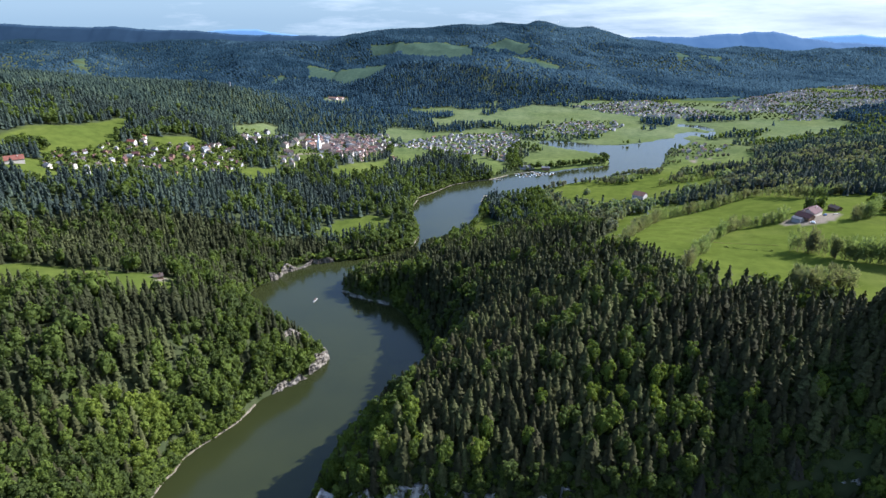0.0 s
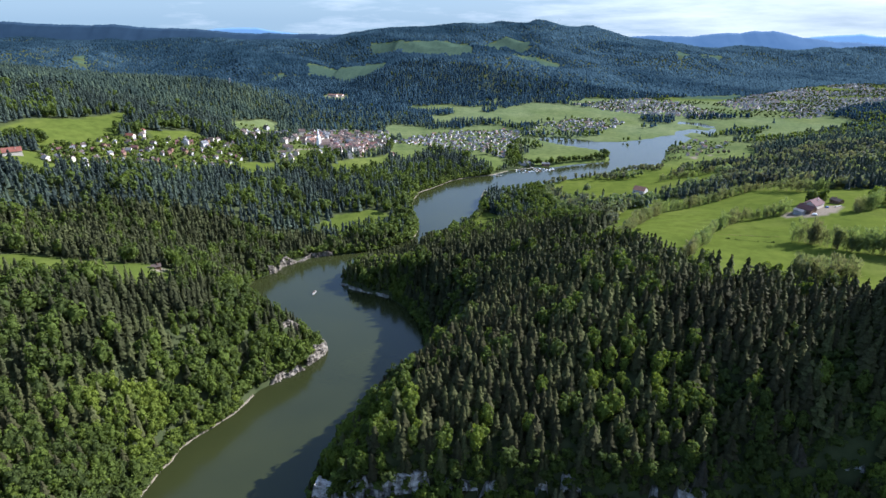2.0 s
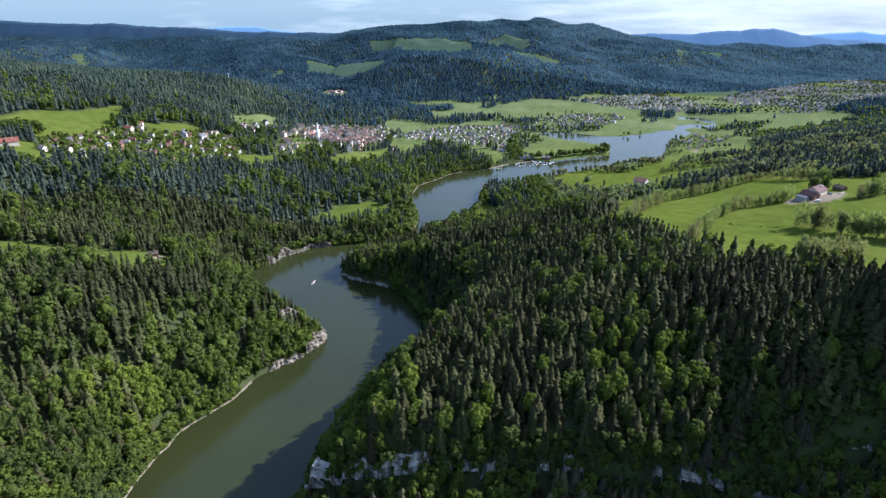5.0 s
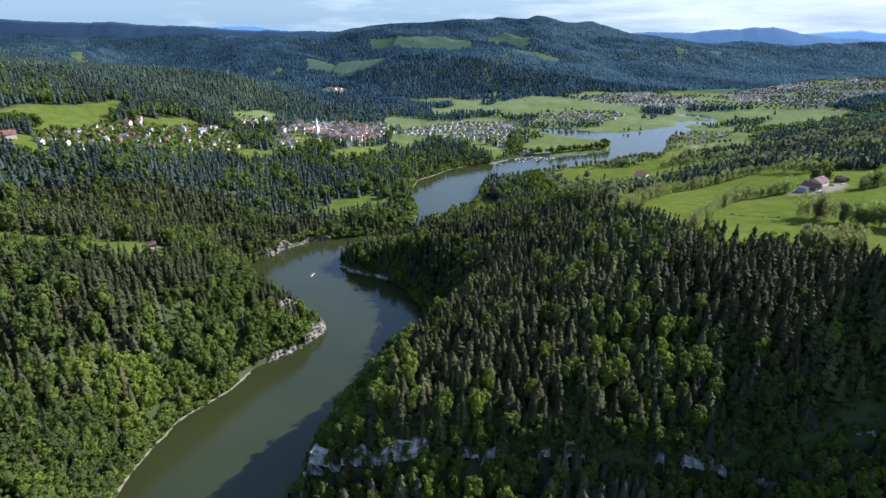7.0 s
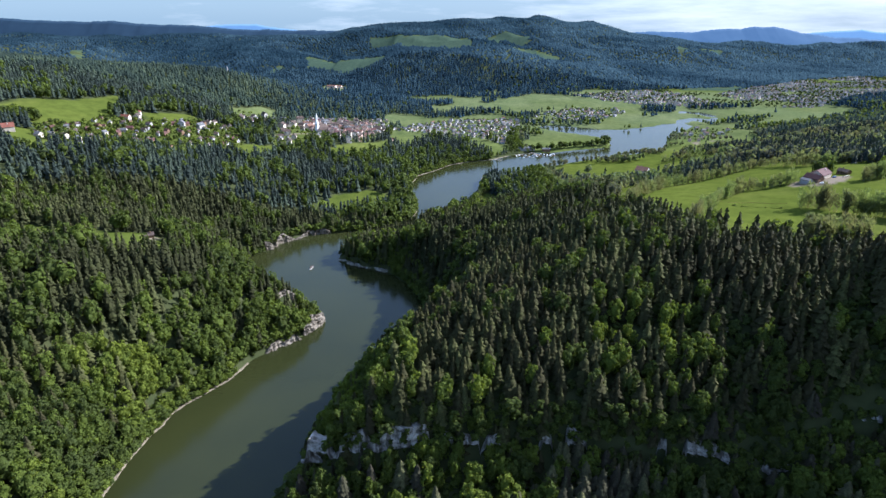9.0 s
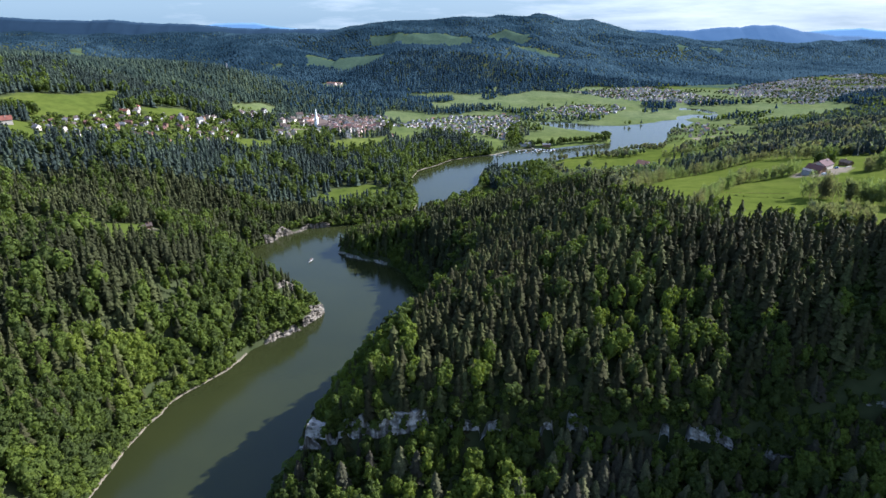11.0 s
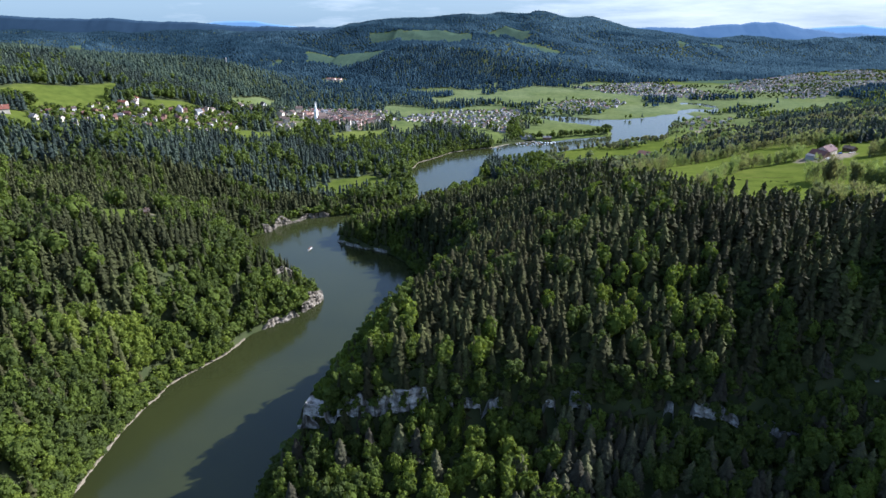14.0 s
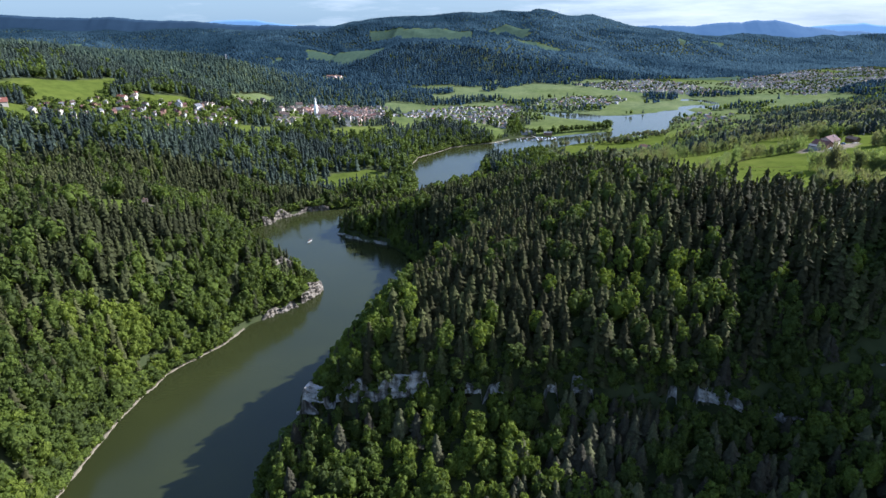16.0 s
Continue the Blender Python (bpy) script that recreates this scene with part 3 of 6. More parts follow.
def in_any(polys, x, y):
    res = np.zeros(np.shape(x), bool)
    for p in polys:
        a = np.array(p)
        near = (x > a[:, 0].min()) & (x < a[:, 0].max()) & (y > a[:, 1].min()) & (y < a[:, 1].max())
        if near.any():
            res[near] |= inside(p, x[near], y[near])
    return res


WORKS_YARD = [(-450, 2170), (-370, 2170), (-360, 2265), (-440, 2265)]
GLADES = [WORKS_YARD, *FIELDS_WEST.values(), FIELDS["beach_meadow"], *HOUSE_PLOTS]
VILLAGES = [TOWNS["terrace_village"], TOWNS["church_village"]]


def glade(x, y, z):
    """Open land: the clearings and villages, stretched towards the camera so that no trees hide them."""
    s = 8.5 / np.maximum(328 - z, 90)
    return (y < 2300) & (in_any(GLADES, x, y) | in_any(GLADES, x * (1 + s), y * (1 + s)) | in_any(GLADES, x * (1 + 0.5 * s), y * (1 + 0.5 * s)) | in_any([FIELDS["beach_meadow"]], x * (1 + 2.2 * s), y * (1 + 2.2 * s)) | in_any(VILLAGES, x * (1 + 0.4 * s), y * (1 + 0.4 * s)))


def alp_foot(x, y):
    """The mountain pastures, widened towards the camera so that trees in front don't hide them."""
    return in_any([*FIELDS_ALP.values()], x, y) | in_any([*FIELDS_ALP.values()], x * 1.017, y * 1.017)


# ---------------------------------------------------------------- the ground, one sheet to the skyline
def axis(lo, core0, core1, hi, step, growth, most):
    right, s = [core1], step
    while right[-1] < hi:
        s = min(s * growth, most)
        right.append(right[-1] + s)
    left, s = [core0], step
    while left[-1] > lo:
        s = min(s * growth, most)
        left.append(left[-1] - s)
    return np.array(left[:0:-1] + list(np.arange(core0, core1, step)) + right)


gx, gy = axis(-5200, -560, 560, 5200, 7.0, 1.05, 50.0), axis(-560, 190, 960, 5450, 7.0, 1.026, 60.0)
GX, GY = np.meshgrid(gx, gy)
GZ = height(GX, GY)
nx, ny = len(gx), len(gy)
idx = np.arange(nx * ny).reshape(ny, nx)
quads = np.stack([idx[:-1, :-1], idx[:-1, 1:], idx[1:, 1:], idx[1:, :-1]], -1).reshape(-1, 4)
ground_me = mesh_of("ground", np.stack([GX, GY, GZ], -1).reshape(-1, 3), quads, M_GROUND, True)
fx, fy = GX.ravel(), GY.ravel()
wob = lattice(fx / 9, fy / 9, 8) * 3
meadow = in_any(ALL_FIELDS, fx + wob, fy + wob).astype(float)
meadow[glade(fx, fy, GZ.ravel())] = 0.9
meadow[in_any([*TOWNS.values(), FAR_TOWN], fx, fy)] = 0.7
meadow[(fy > 1400) & (GZ.ravel() < 22) & (fy < 2500)] = 0.8
meadow[(fx > 215) & (fy > 640) & (fy < 1420) & (fy > 1.1 * fx)] = 1.0
give(ground_me, "meadow", meadow)
# 'hay' and 'alp' mark where haze is put into the grass colours.
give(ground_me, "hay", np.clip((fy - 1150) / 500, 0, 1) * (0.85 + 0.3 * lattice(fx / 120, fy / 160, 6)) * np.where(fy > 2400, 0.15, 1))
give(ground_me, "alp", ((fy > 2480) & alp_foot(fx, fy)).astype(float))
give(ground_me, "yard", in_any(YARDS, fx, fy).astype(float))
tagged(new("ground", ground_me), "wooded limestone hills with green pastures round a lake", "ground", kind="structure")

wx, wy = np.arange(-330, 930, 30.0), np.arange(-560, 2000, 30.0)
WX, WY = np.meshgrid(wx, wy)
wi = np.arange(WX.size).reshape(WX.shape)
wq = np.stack([wi[:-1, :-1], wi[:-1, 1:], wi[1:, 1:], wi[1:, :-1]], -1).reshape(-1, 4)
tagged(new("water", mesh_of("water", np.stack([WX, WY, np.zeros_like(WX)], -1).reshape(-1, 3), wq, M_WATER, True)),
       "calm dark green river widening into a lake", "water", kind="structure")


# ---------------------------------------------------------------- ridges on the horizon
# The emission is added haze; the ridges themselves give off no light.
def backdrop_material(name, dark, light, haze_glow=(0, 0, 0)):
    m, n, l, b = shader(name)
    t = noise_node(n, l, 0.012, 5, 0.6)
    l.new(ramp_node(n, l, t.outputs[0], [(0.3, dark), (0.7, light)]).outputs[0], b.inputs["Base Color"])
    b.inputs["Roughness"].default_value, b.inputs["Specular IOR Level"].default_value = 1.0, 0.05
    b.inputs["Emission Color"].default_value, b.inputs["Emission Strength"].default_value = (*haze_glow, 1), 1.0
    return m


def horizon_ridge(crest, depth, rough, mat, label, seed):
    """A long far ridge: wooded front slope, crest and back slope."""
    p = np.array(crest, float)
    x = np.arange(p[0, 0], p[-1, 0], 9.0)
    y, z = np.interp(x, p[:, 0], p[:, 1]), np.interp(x, p[:, 0], p[:, 2])
    z = z + lattice(x / 160, x * 0, seed) * rough * 1.2 + lattice(x / 46, x * 0, seed + 1) * rough * 0.5
    tips = lattice(x / 10, x * 0, seed + 2) * rough * 0.6
    v = [np.stack([x, y - depth, np.full_like(x, 20.0)], 1)]
    for k in np.linspace(0.2, 1, 9):
        v.append(np.stack([x, y - depth * (1 - k), 20 + (z - 20) * k ** 0.85 + lattice(x / 130 + k * 3, x * 0 + k * 2, seed + 3) * 14 * k * (1 - k) + tips * (k == 1)], 1))
    v.append(np.stack([x, y + 60, np.full_like(x, 20.0)], 1))
    v = np.array(v)
    i = np.arange(v.shape[0] * v.shape[1]).reshape(v.shape[0], -1)
    f = np.stack([i[:-1, :-1], i[:-1, 1:], i[1:, 1:], i[1:, :-1]], -1).reshape(-1, 4)
    tagged(new("backdrop", mesh_of("backdrop", v.reshape(-1, 3), f, mat, True)), label, "mountain ridge", kind="structure")


# Blue bases and glow stand in for the haze before each ridge.
M_RIDGE = backdrop_material("far wooded ridge tinted for haze", (0.017, 0.033, 0.054), (0.020, 0.038, 0.060))
M_RIDGE_EAST = backdrop_material("far sunward ridge with haze glow", (0.020, 0.036, 0.056), (0.026, 0.044, 0.064), (0.017, 0.036, 0.066))
M_RIDGE_FAR = backdrop_material("farthest ridge with haze glow", (0.05, 0.08, 0.11), (0.06, 0.09, 0.12), (0.060, 0.105, 0.160))
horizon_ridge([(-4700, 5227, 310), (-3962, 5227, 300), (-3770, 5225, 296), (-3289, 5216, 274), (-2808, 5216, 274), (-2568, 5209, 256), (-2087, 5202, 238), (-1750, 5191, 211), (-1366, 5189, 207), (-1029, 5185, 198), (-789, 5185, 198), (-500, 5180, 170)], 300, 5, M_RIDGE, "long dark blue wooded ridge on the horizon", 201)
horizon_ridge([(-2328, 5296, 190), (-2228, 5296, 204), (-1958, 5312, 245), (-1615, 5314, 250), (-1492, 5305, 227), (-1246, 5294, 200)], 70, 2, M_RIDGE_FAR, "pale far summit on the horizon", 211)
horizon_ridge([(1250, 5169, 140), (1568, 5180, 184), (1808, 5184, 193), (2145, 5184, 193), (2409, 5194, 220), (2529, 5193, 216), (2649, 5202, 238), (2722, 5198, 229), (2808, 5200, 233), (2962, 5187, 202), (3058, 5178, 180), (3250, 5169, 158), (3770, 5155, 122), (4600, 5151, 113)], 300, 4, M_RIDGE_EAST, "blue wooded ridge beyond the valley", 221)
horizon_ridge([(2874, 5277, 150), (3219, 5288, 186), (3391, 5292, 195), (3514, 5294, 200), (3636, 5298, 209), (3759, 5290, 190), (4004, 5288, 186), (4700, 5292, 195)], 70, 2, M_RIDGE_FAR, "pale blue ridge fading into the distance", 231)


# ---------------------------------------------------------------- limestone cliffs and the stony shore
def resample(line, step):
    p = np.array(line, float)
    s = np.append(0, np.cumsum(np.hypot(*np.diff(p, axis=0).T)))
    t = np.arange(0, s[-1], step)
    return np.stack([np.interp(t, s, p[:, 0]), np.interp(t, s, p[:, 1])], 1), t


def cliff(line, low, high, seed, outward, label, sink=0.0, step=0.9, patchy=0.0, proud=2.5, level=None, gate=None, mat=M_ROCK):
    """A broken rock face along a line; outward is +1 when the open side lies to the right of the line."""
    p, t = resample(line, step)
    tan = np.gradient(p, axis=0)
    tan /= np.linalg.norm(tan, axis=1)[:, None]
    out = np.stack([tan[:, 1], -tan[:, 0]], 1) * outward
    rows = 20
    top = low + (high - low) * np.clip(0.72 + 0.45 * lattice(t / 17, t * 0 + seed, seed) + 0.10 * lattice(t / 5, t * 0, seed + 1), 0.3, 1.25)
    if patchy:
        top = low + (top - low) * np.clip(0.5 + patchy * lattice(t / 26, t * 0 + 3, seed + 5) + 0.25, 0.05, 1)
    if gate is not None:
        top = low + (top - low) * gate(p[:, 0])
    base = height(p[:, 0] + out[:, 0] * (proud + 0.5), p[:, 1] + out[:, 1] * (proud + 0.5)) - sink
    if level is not None:
        base = np.interp(p[:, 0], *level) - (low + high) / 2
    if gate is not None and level is not None:
        base = base - 12 * (1 - np.clip(gate(p[:, 0]) / 0.3, 0, 1))
    v = []
    for r in range(rows + 2):
        k = min(r, rows - 1) / (rows - 1)
        z = base + low + (top - low) * k
        ledge = np.floor(k * 4 + 0.7 * lattice(t / 9, t * 0, seed + 9)) / 4
        push = 0.22 * np.sign(np.sin(z * 2.1 + 1.2 * lattice(t / 15, t * 0, seed + 12))) + np.round(2.2 * lattice(t / 8, z / 14, seed + 2)) * 0.8 + np.round(2.2 * lattice(t / 2.6, z / 3.4, seed + 3)) * 0.55 + 0.35 * lattice(t / 0.9, z / 1.2, seed + 6) - 2.0 * ledge - 1.8 * np.abs(lattice(t / 11, t * 0 + 7, seed + 4))
        if r >= rows:
            push, z = push - 5 * (r - rows + 1), z - 1.5 * (r - rows + 1)
        v.append(np.stack([p[:, 0] + out[:, 0] * (proud + push), p[:, 1] + out[:, 1] * (proud + push), z], 1))
    v = np.array(v)
    n = v.shape[1]
    i = np.arange(v.shape[0] * n).reshape(-1, n)
    f = np.stack([i[:-1, :-1], i[:-1, 1:], i[1:, 1:], i[1:, :-1]], -1).reshape(-1, 4)
    if outward < 0:
        f = f[:, ::-1]
    return tagged(new("cliff", mesh_of("cliff", v.reshape(-1, 3), f, mat)), label, "cliff", kind="structure")


def band(x):
    """How far the cliff band stands free at x: 1 bare, 0 grown over."""
    return np.interp(x, (-96, -80, -77, -68, -65, -60, -57, -46, -42, -37, -35, -9, -7, -3, -1, 5, 7, 10, 12, 20, 22, 26, 33, 35, 55, 58, 63, 65, 71, 73, 83, 85, 122, 125, 128, 130, 137, 140, 162, 165, 170, 172, 190, 205, 210),
                     (0, 0, 0.60, 0.60, 0.15, 0.20, 0.60, 0.78, 0.35, 0.45, 0.72, 0.72, 0.10, 0.10, 0.36, 0.36, 0.10, 0.10, 0.52, 0.52, 0.10, 0.30, 0.36, 0, 0, 0.30, 0.30, 0, 0, 0.52, 0.52, 0, 0, 0.30, 0.30, 0, 0, 0.36, 0.36, 0.20, 0.20, 0.50, 0.55, 0.30, 0))


cliff(CLIFF_LINE, -6, 14, 11, 1, "grey limestone cliff band under a spruce wood", 0, 0.9, 0.0, 4.5, ((-92, -45, 13, 60, 80, 121, 150, 172, 208, 260), (61.5, 62, 66, 66, 64, 66, 64, 56, 51, 50)), band)
LEDGES = [((168, 309), (190, 311), 108), ((225, 301), (247, 298), 116), ((228, 265), (247, 261), 81)]
for k, (a, b, z) in enumerate(LEDGES):
    cliff([a, ((a[0] + b[0]) / 2, (a[1] + b[1]) / 2 - 1.5), b], -3, 6.5, 43 + 4 * k, 1, "grey limestone ledge among dark spruces", 0, 0.9, 0.3, 3.0, ((0, 300), (z, z)))
WATER_CLIFFS = [[(-176, 425), (-170, 440), (-146, 466), (-133, 481), (-121, 509)], [(-133, 481), (-124, 497), (-120, 511), (-127, 524), (-139, 531)],
                [(-139, 692), (-134, 682), (-130, 669), (-117, 655), (-66, 631)], [(-231, 699), (-219, 725), (-188, 758), (-160, 768)]]
cliff(WATER_CLIFFS[0], -1.5, 17, 23, 1, "pale limestone cliff rising out of the water", 0, 0.9, 0.0, 2.5, None, lambda x: np.interp(x, (-176, -162, -157, -140, -136, -131, -127), (0.1, 0.2, 0.8, 0.8, 0.15, 0.15, 0.9)), M_ROCK_STAINED_SUNLIT)
cliff(WATER_CLIFFS[1], -1.5, 12, 29, 1, "jutting ochre limestone headland above the water", mat=M_ROCK_STAINED_SUNLIT)
cliff(WATER_CLIFFS[2], -1.5, 9.5, 31, 1, "shaded limestone cliff at the tip of a wooded spur", 0, 0.9, 0.25)
cliff(WATER_CLIFFS[3], -1.5, 21, 37, 1, "pale limestone cliff on the river bank", 0, 0.9, 0.5, mat=M_ROCK_STAINED_SUNLIT)
cliff([(-196, 472), (-178, 484), (-160, 500), (-150, 520)], -3, 8, 41, 1, "pale limestone crag among beech trees", 0, 0.9, 0.6, mat=M_ROCK_STAINED_SUNLIT)
cliff([(-160, 506), (-154, 508), (-149, 512), (-146, 519)], -2, 14, 47, 1, "pale limestone pinnacle above beech trees", 0, 0.7, 0.0, 1.5, mat=M_ROCK_STAINED_SUNLIT)


def shore_strip(line, label, width, seed):
    p, t = resample(line, 2.0)
    p = p + np.stack([lattice(t / 7, t * 0, seed), lattice(t / 7, t * 0, seed + 1)], 1) * 0.8
    tan = np.gradient(p, axis=0)
    tan /= np.linalg.norm(tan, axis=1)[:, None]
    out = np.stack([tan[:, 1], -tan[:, 0]], 1)
    v = []
    for k, (o, z) in enumerate(((1.5, -0.7), (0.9, 0.25), (0.4, 0.50), (0.5 - width, 0.9), (-width - 2.5, 0.2))):
        w = lattice(t / 1.9, t * 0 + k, seed + 3) * 0.5
        v.append(np.stack([p[:, 0] + out[:, 0] * (o + w), p[:, 1] + out[:, 1] * (o + w), z + 0.22 * lattice(t / 1.3, t * 0 + k, seed + 4)], 1))
    v = np.array(v)
    i = np.arange(v.shape[0] * v.shape[1]).reshape(v.shape[0], -1)
    f = np.stack([i[:-1, :-1], i[:-1, 1:], i[1:, 1:], i[1:, :-1]], -1).reshape(-1, 4)
    tagged(new("shore", mesh_of("shore", v.reshape(-1, 3), f, M_GRAVEL)), label, "shore", kind="structure")


shore_strip([(-214, 160), (-217, 245), (-218, 315), (-208, 368), (-182, 406), (-172, 434)], "narrow strip of pale stones along the water's edge", 0.3, 61)
shore_strip([(-48, 826), (-41, 870), (-44, 912), (-57, 975), (-58, 1030), (-48, 1091), (-16, 1131), (19, 1183), (57, 1210), (107, 1229), (150, 1268)], "strip of pale stones at the lake's edge", 1.6, 67)
shore_strip([(84, 1105), (73, 1054), (70, 1001), (62, 958), (36, 905)], "pale gravel beach on the lake shore", 4.0, 71)


# ---------------------------------------------------------------- trees
def spruce_crown(rng, tiers, arms, slim=0.15):
    """Drooping boughs, each a folded kite, set in loose whorls round a slim core; height 1. The third list is each bough's own shade."""
    foot = 0.14 + 0.10 * rng.random()
    v, f, own = [(0, 0, 0.98)], [], [0.0]
    for i in range(5):
        a = 1.2566 * i
        v.append((slim * 0.52 * math.cos(a), slim * 0.52 * math.sin(a), foot))
        own.append(0.0)
        f.append((0, 1 + i, 1 + (i + 1) % 5))
    lean, lean_a = 0.25 * rng.random(), 6.28 * rng.random()
    for i in range(tiers):
        k = (i + 0.25 + 0.6 * rng.random()) / tiers
        z = 1.0 - k * (1 - foot)
        n = arms if k > 0.3 else max(3, arms - 1)
        a0 = 6.2832 * rng.random()
        for j in range(n):
            a = a0 + 6.2832 * (j + 0.5 * (rng.random() - 0.5)) / n
            r = slim * (0.14 + 0.90 * k ** 0.80) * (0.68 + 0.55 * rng.random()) * (1 + lean * math.cos(a - lean_a))
            if rng.random() < 0.08:
                r *= 0.5
            fall = (0.30 + 0.45 * rng.random()) * slim * (0.4 + 0.8 * k) + 0.25 / tiers * rng.random()
            c, d = math.cos(a), math.sin(a)
            w = (0.5 + 0.3 * rng.random()) * math.pi / n * r + 0.008
            top = z + (0.3 + 0.4 * rng.random()) / tiers * (1 - foot)
            q = len(v)
            v += [(0.03 * r * c, 0.03 * r * d, top), (0.62 * r * c - w * d, 0.62 * r * d + w * c, z - 0.75 * fall),
                  (r * c, r * d, z - fall), (0.62 * r * c + w * d, 0.62 * r * d - w * c, z - 0.75 * fall)]
            own += [(rng.random() - 0.5) * 0.34] * 4
            f += [(q, q + 1, q + 2), (q, q + 2, q + 3)]
    return np.array(v), np.array(f), np.array(own)


def cone_crown(rng, arms, slim=0.2, skirts=1):
    """A far conifer: one or two ragged cones."""
    v, f = [], []
    for i in range(skirts):
        c, low, wide = len(v), (0.12 if i == skirts - 1 else 0.5), slim * (1.0 if i == skirts - 1 else 0.62)
        v.append((0, 0, 1.0 if i == 0 else 0.72))
        for j in range(arms):
            a = 6.2832 * (j + 0.3 * rng.random()) / arms + i
            rr = wide * (0.7 + 0.6 * rng.random())
            v.append((rr * math.cos(a), rr * math.sin(a), low + 0.2 * rng.random()))
        f += [(c, c + 1 + j, c + 1 + (j + 1) % arms) for j in range(arms)]
    return np.array(v), np.array(f), np.zeros(len(v))


_b = bmesh.new()
bmesh.ops.create_icosphere(_b, subdivisions=1, radius=1)
ICO_V, ICO_F = np.array([v.co[:] for v in _b.verts]), np.array([[v.index for v in p.verts] for p in _b.faces])
_b.free()


def leafy_crown(rng, lobes, leaves, wide=0.30, leaf=0.045, base=0.16, core=0.74, up=0.25):
    """Sprays of leaves over rounded lobes, round an inner mass; height 1. The third list is each spray's own shade."""
    mid, half = (1 + base) / 2, (1 - base) / 2
    v = [ICO_V * np.array([wide * core, wide * core, half * core]) * (0.82 + 0.34 * rng.random((len(ICO_V), 1))) + np.array([0, 0, mid - 0.03])]
    f, own, n = [ICO_F], [np.zeros(len(ICO_V))], len(ICO_V)
    cs = []
    for i in range(lobes):
        a = 6.2832 * (i * 0.618 + 0.15 * rng.random())
        h = (i + 0.5) / lobes * 1.75 - 0.75
        ring = math.sqrt(max(0.0, 1 - h * h))
        r = wide * (1.45 / math.sqrt(lobes)) * (0.7 + 0.5 * rng.random()) if lobes > 1 else wide * 0.8
        k = max(0.0, 1 - 0.8 * r / wide) if lobes > 1 else 0.0
        cs.append((np.array([wide * ring * math.cos(a) * k, wide * ring * math.sin(a) * k, mid + (half - 0.8 * r) * h]), r, (rng.random() - 0.5) * 0.2))
    weight = np.array([r * r for _, r, _ in cs])
    pick = rng.choice(len(cs), leaves, p=weight / weight.sum())
    for i in pick:
        c, r, shade = cs[i]
        d = rng.normal(size=3) + 0.9 * (c - np.array([0, 0, mid - 0.1])) / wide
        d[2] += up
        d /= np.linalg.norm(d)
        p = c + d * r * (0.80 + 0.30 * rng.random())
        e = d + rng.normal(size=3) * 0.42
        s1 = np.cross(e, rng.normal(size=3))
        s1 /= np.linalg.norm(s1)
        s2 = np.cross(e / np.linalg.norm(e), s1)
        s = leaf * (0.65 + 0.8 * rng.random())
        v.append(np.array([p - s1 * s - s2 * s * 0.6, p + s1 * s - s2 * s * 0.6, p + s2 * s * 1.1]))
        f.append(np.array([[n, n + 1, n + 2]]))
        own.append(np.full(3, shade + (rng.random() - 0.5) * 0.24))
        n += 3
    return np.concatenate(v), np.concatenate(f), np.concatenate(own)


def upright_crown(rng, twigs, wide=0.15):
    """A tall tree in bud: a fan of steep twigs round a stem, open enough to see through; height 1."""
    v, f = [], []
    for i in range(4):
        a, r = 6.2832 * rng.random(), 0.03 * i
        foot, head = (r * math.cos(a), r * math.sin(a), 0.0), (1.7 * r * math.cos(a), 1.7 * r * math.sin(a), 0.62 + 0.2 * rng.random())
        for dx, dy in ((0.009, 0), (0, 0.009)):
            n = len(v)
            v += [(foot[0] - dx, foot[1] - dy, 0), (foot[0] + dx, foot[1] + dy, 0), head]
            f.append((n, n + 1, n + 2))
    own = [-0.5] * len(v)
    lobes = [(0.5 * wide * rng.normal(), 0.5 * wide * rng.normal(), 0.22 + 0.11 * i + 0.06 * rng.random(), (rng.random() - 0.5) * 0.3) for i in range(6)]
    for i in range(twigs):
        lx, ly, lz, shade = lobes[int(rng.integers(0, 6))]
        d = rng.normal(size=3)
        d *= rng.random() ** 0.33 / np.linalg.norm(d)
        c = np.array([lx + 0.7 * wide * d[0], ly + 0.7 * wide * d[1], lz + 0.17 * d[2]])
        up = np.array([0.6 * c[0] / wide, 0.6 * c[1] / wide, 1.0]) + rng.normal(size=3) * 0.35
        side = np.cross(up, rng.normal(size=3))
        side /= np.linalg.norm(side)
        s = 0.032 + 0.028 * rng.random()
        n = len(v)
        v += [tuple(c - side * s * 0.36), tuple(c + side * s * 0.36), tuple(c + up * s * 2.0)]
        f.append((n, n + 1, n + 2))
        own += [shade + (rng.random() - 0.5) * 0.3] * 3
    return np.array(v), np.array(f), np.array(own)


rng = np.random.default_rng(7)
SPRUCE = {"near": [spruce_crown(rng, 12, 6, 0.20) for _ in range(8)], "mid": [spruce_crown(rng, 6, 4, 0.205) for _ in range(8)],
          "slope": [spruce_crown(rng, 11, 5, 0.19) for _ in range(6)], "far": [spruce_crown(rng, 4, 4, 0.215) for _ in range(6)], "distant": [cone_crown(rng, 4, 0.21, 2) for _ in range(6)], "mountain": [cone_crown(rng, 4, 0.27) for _ in range(4)]}
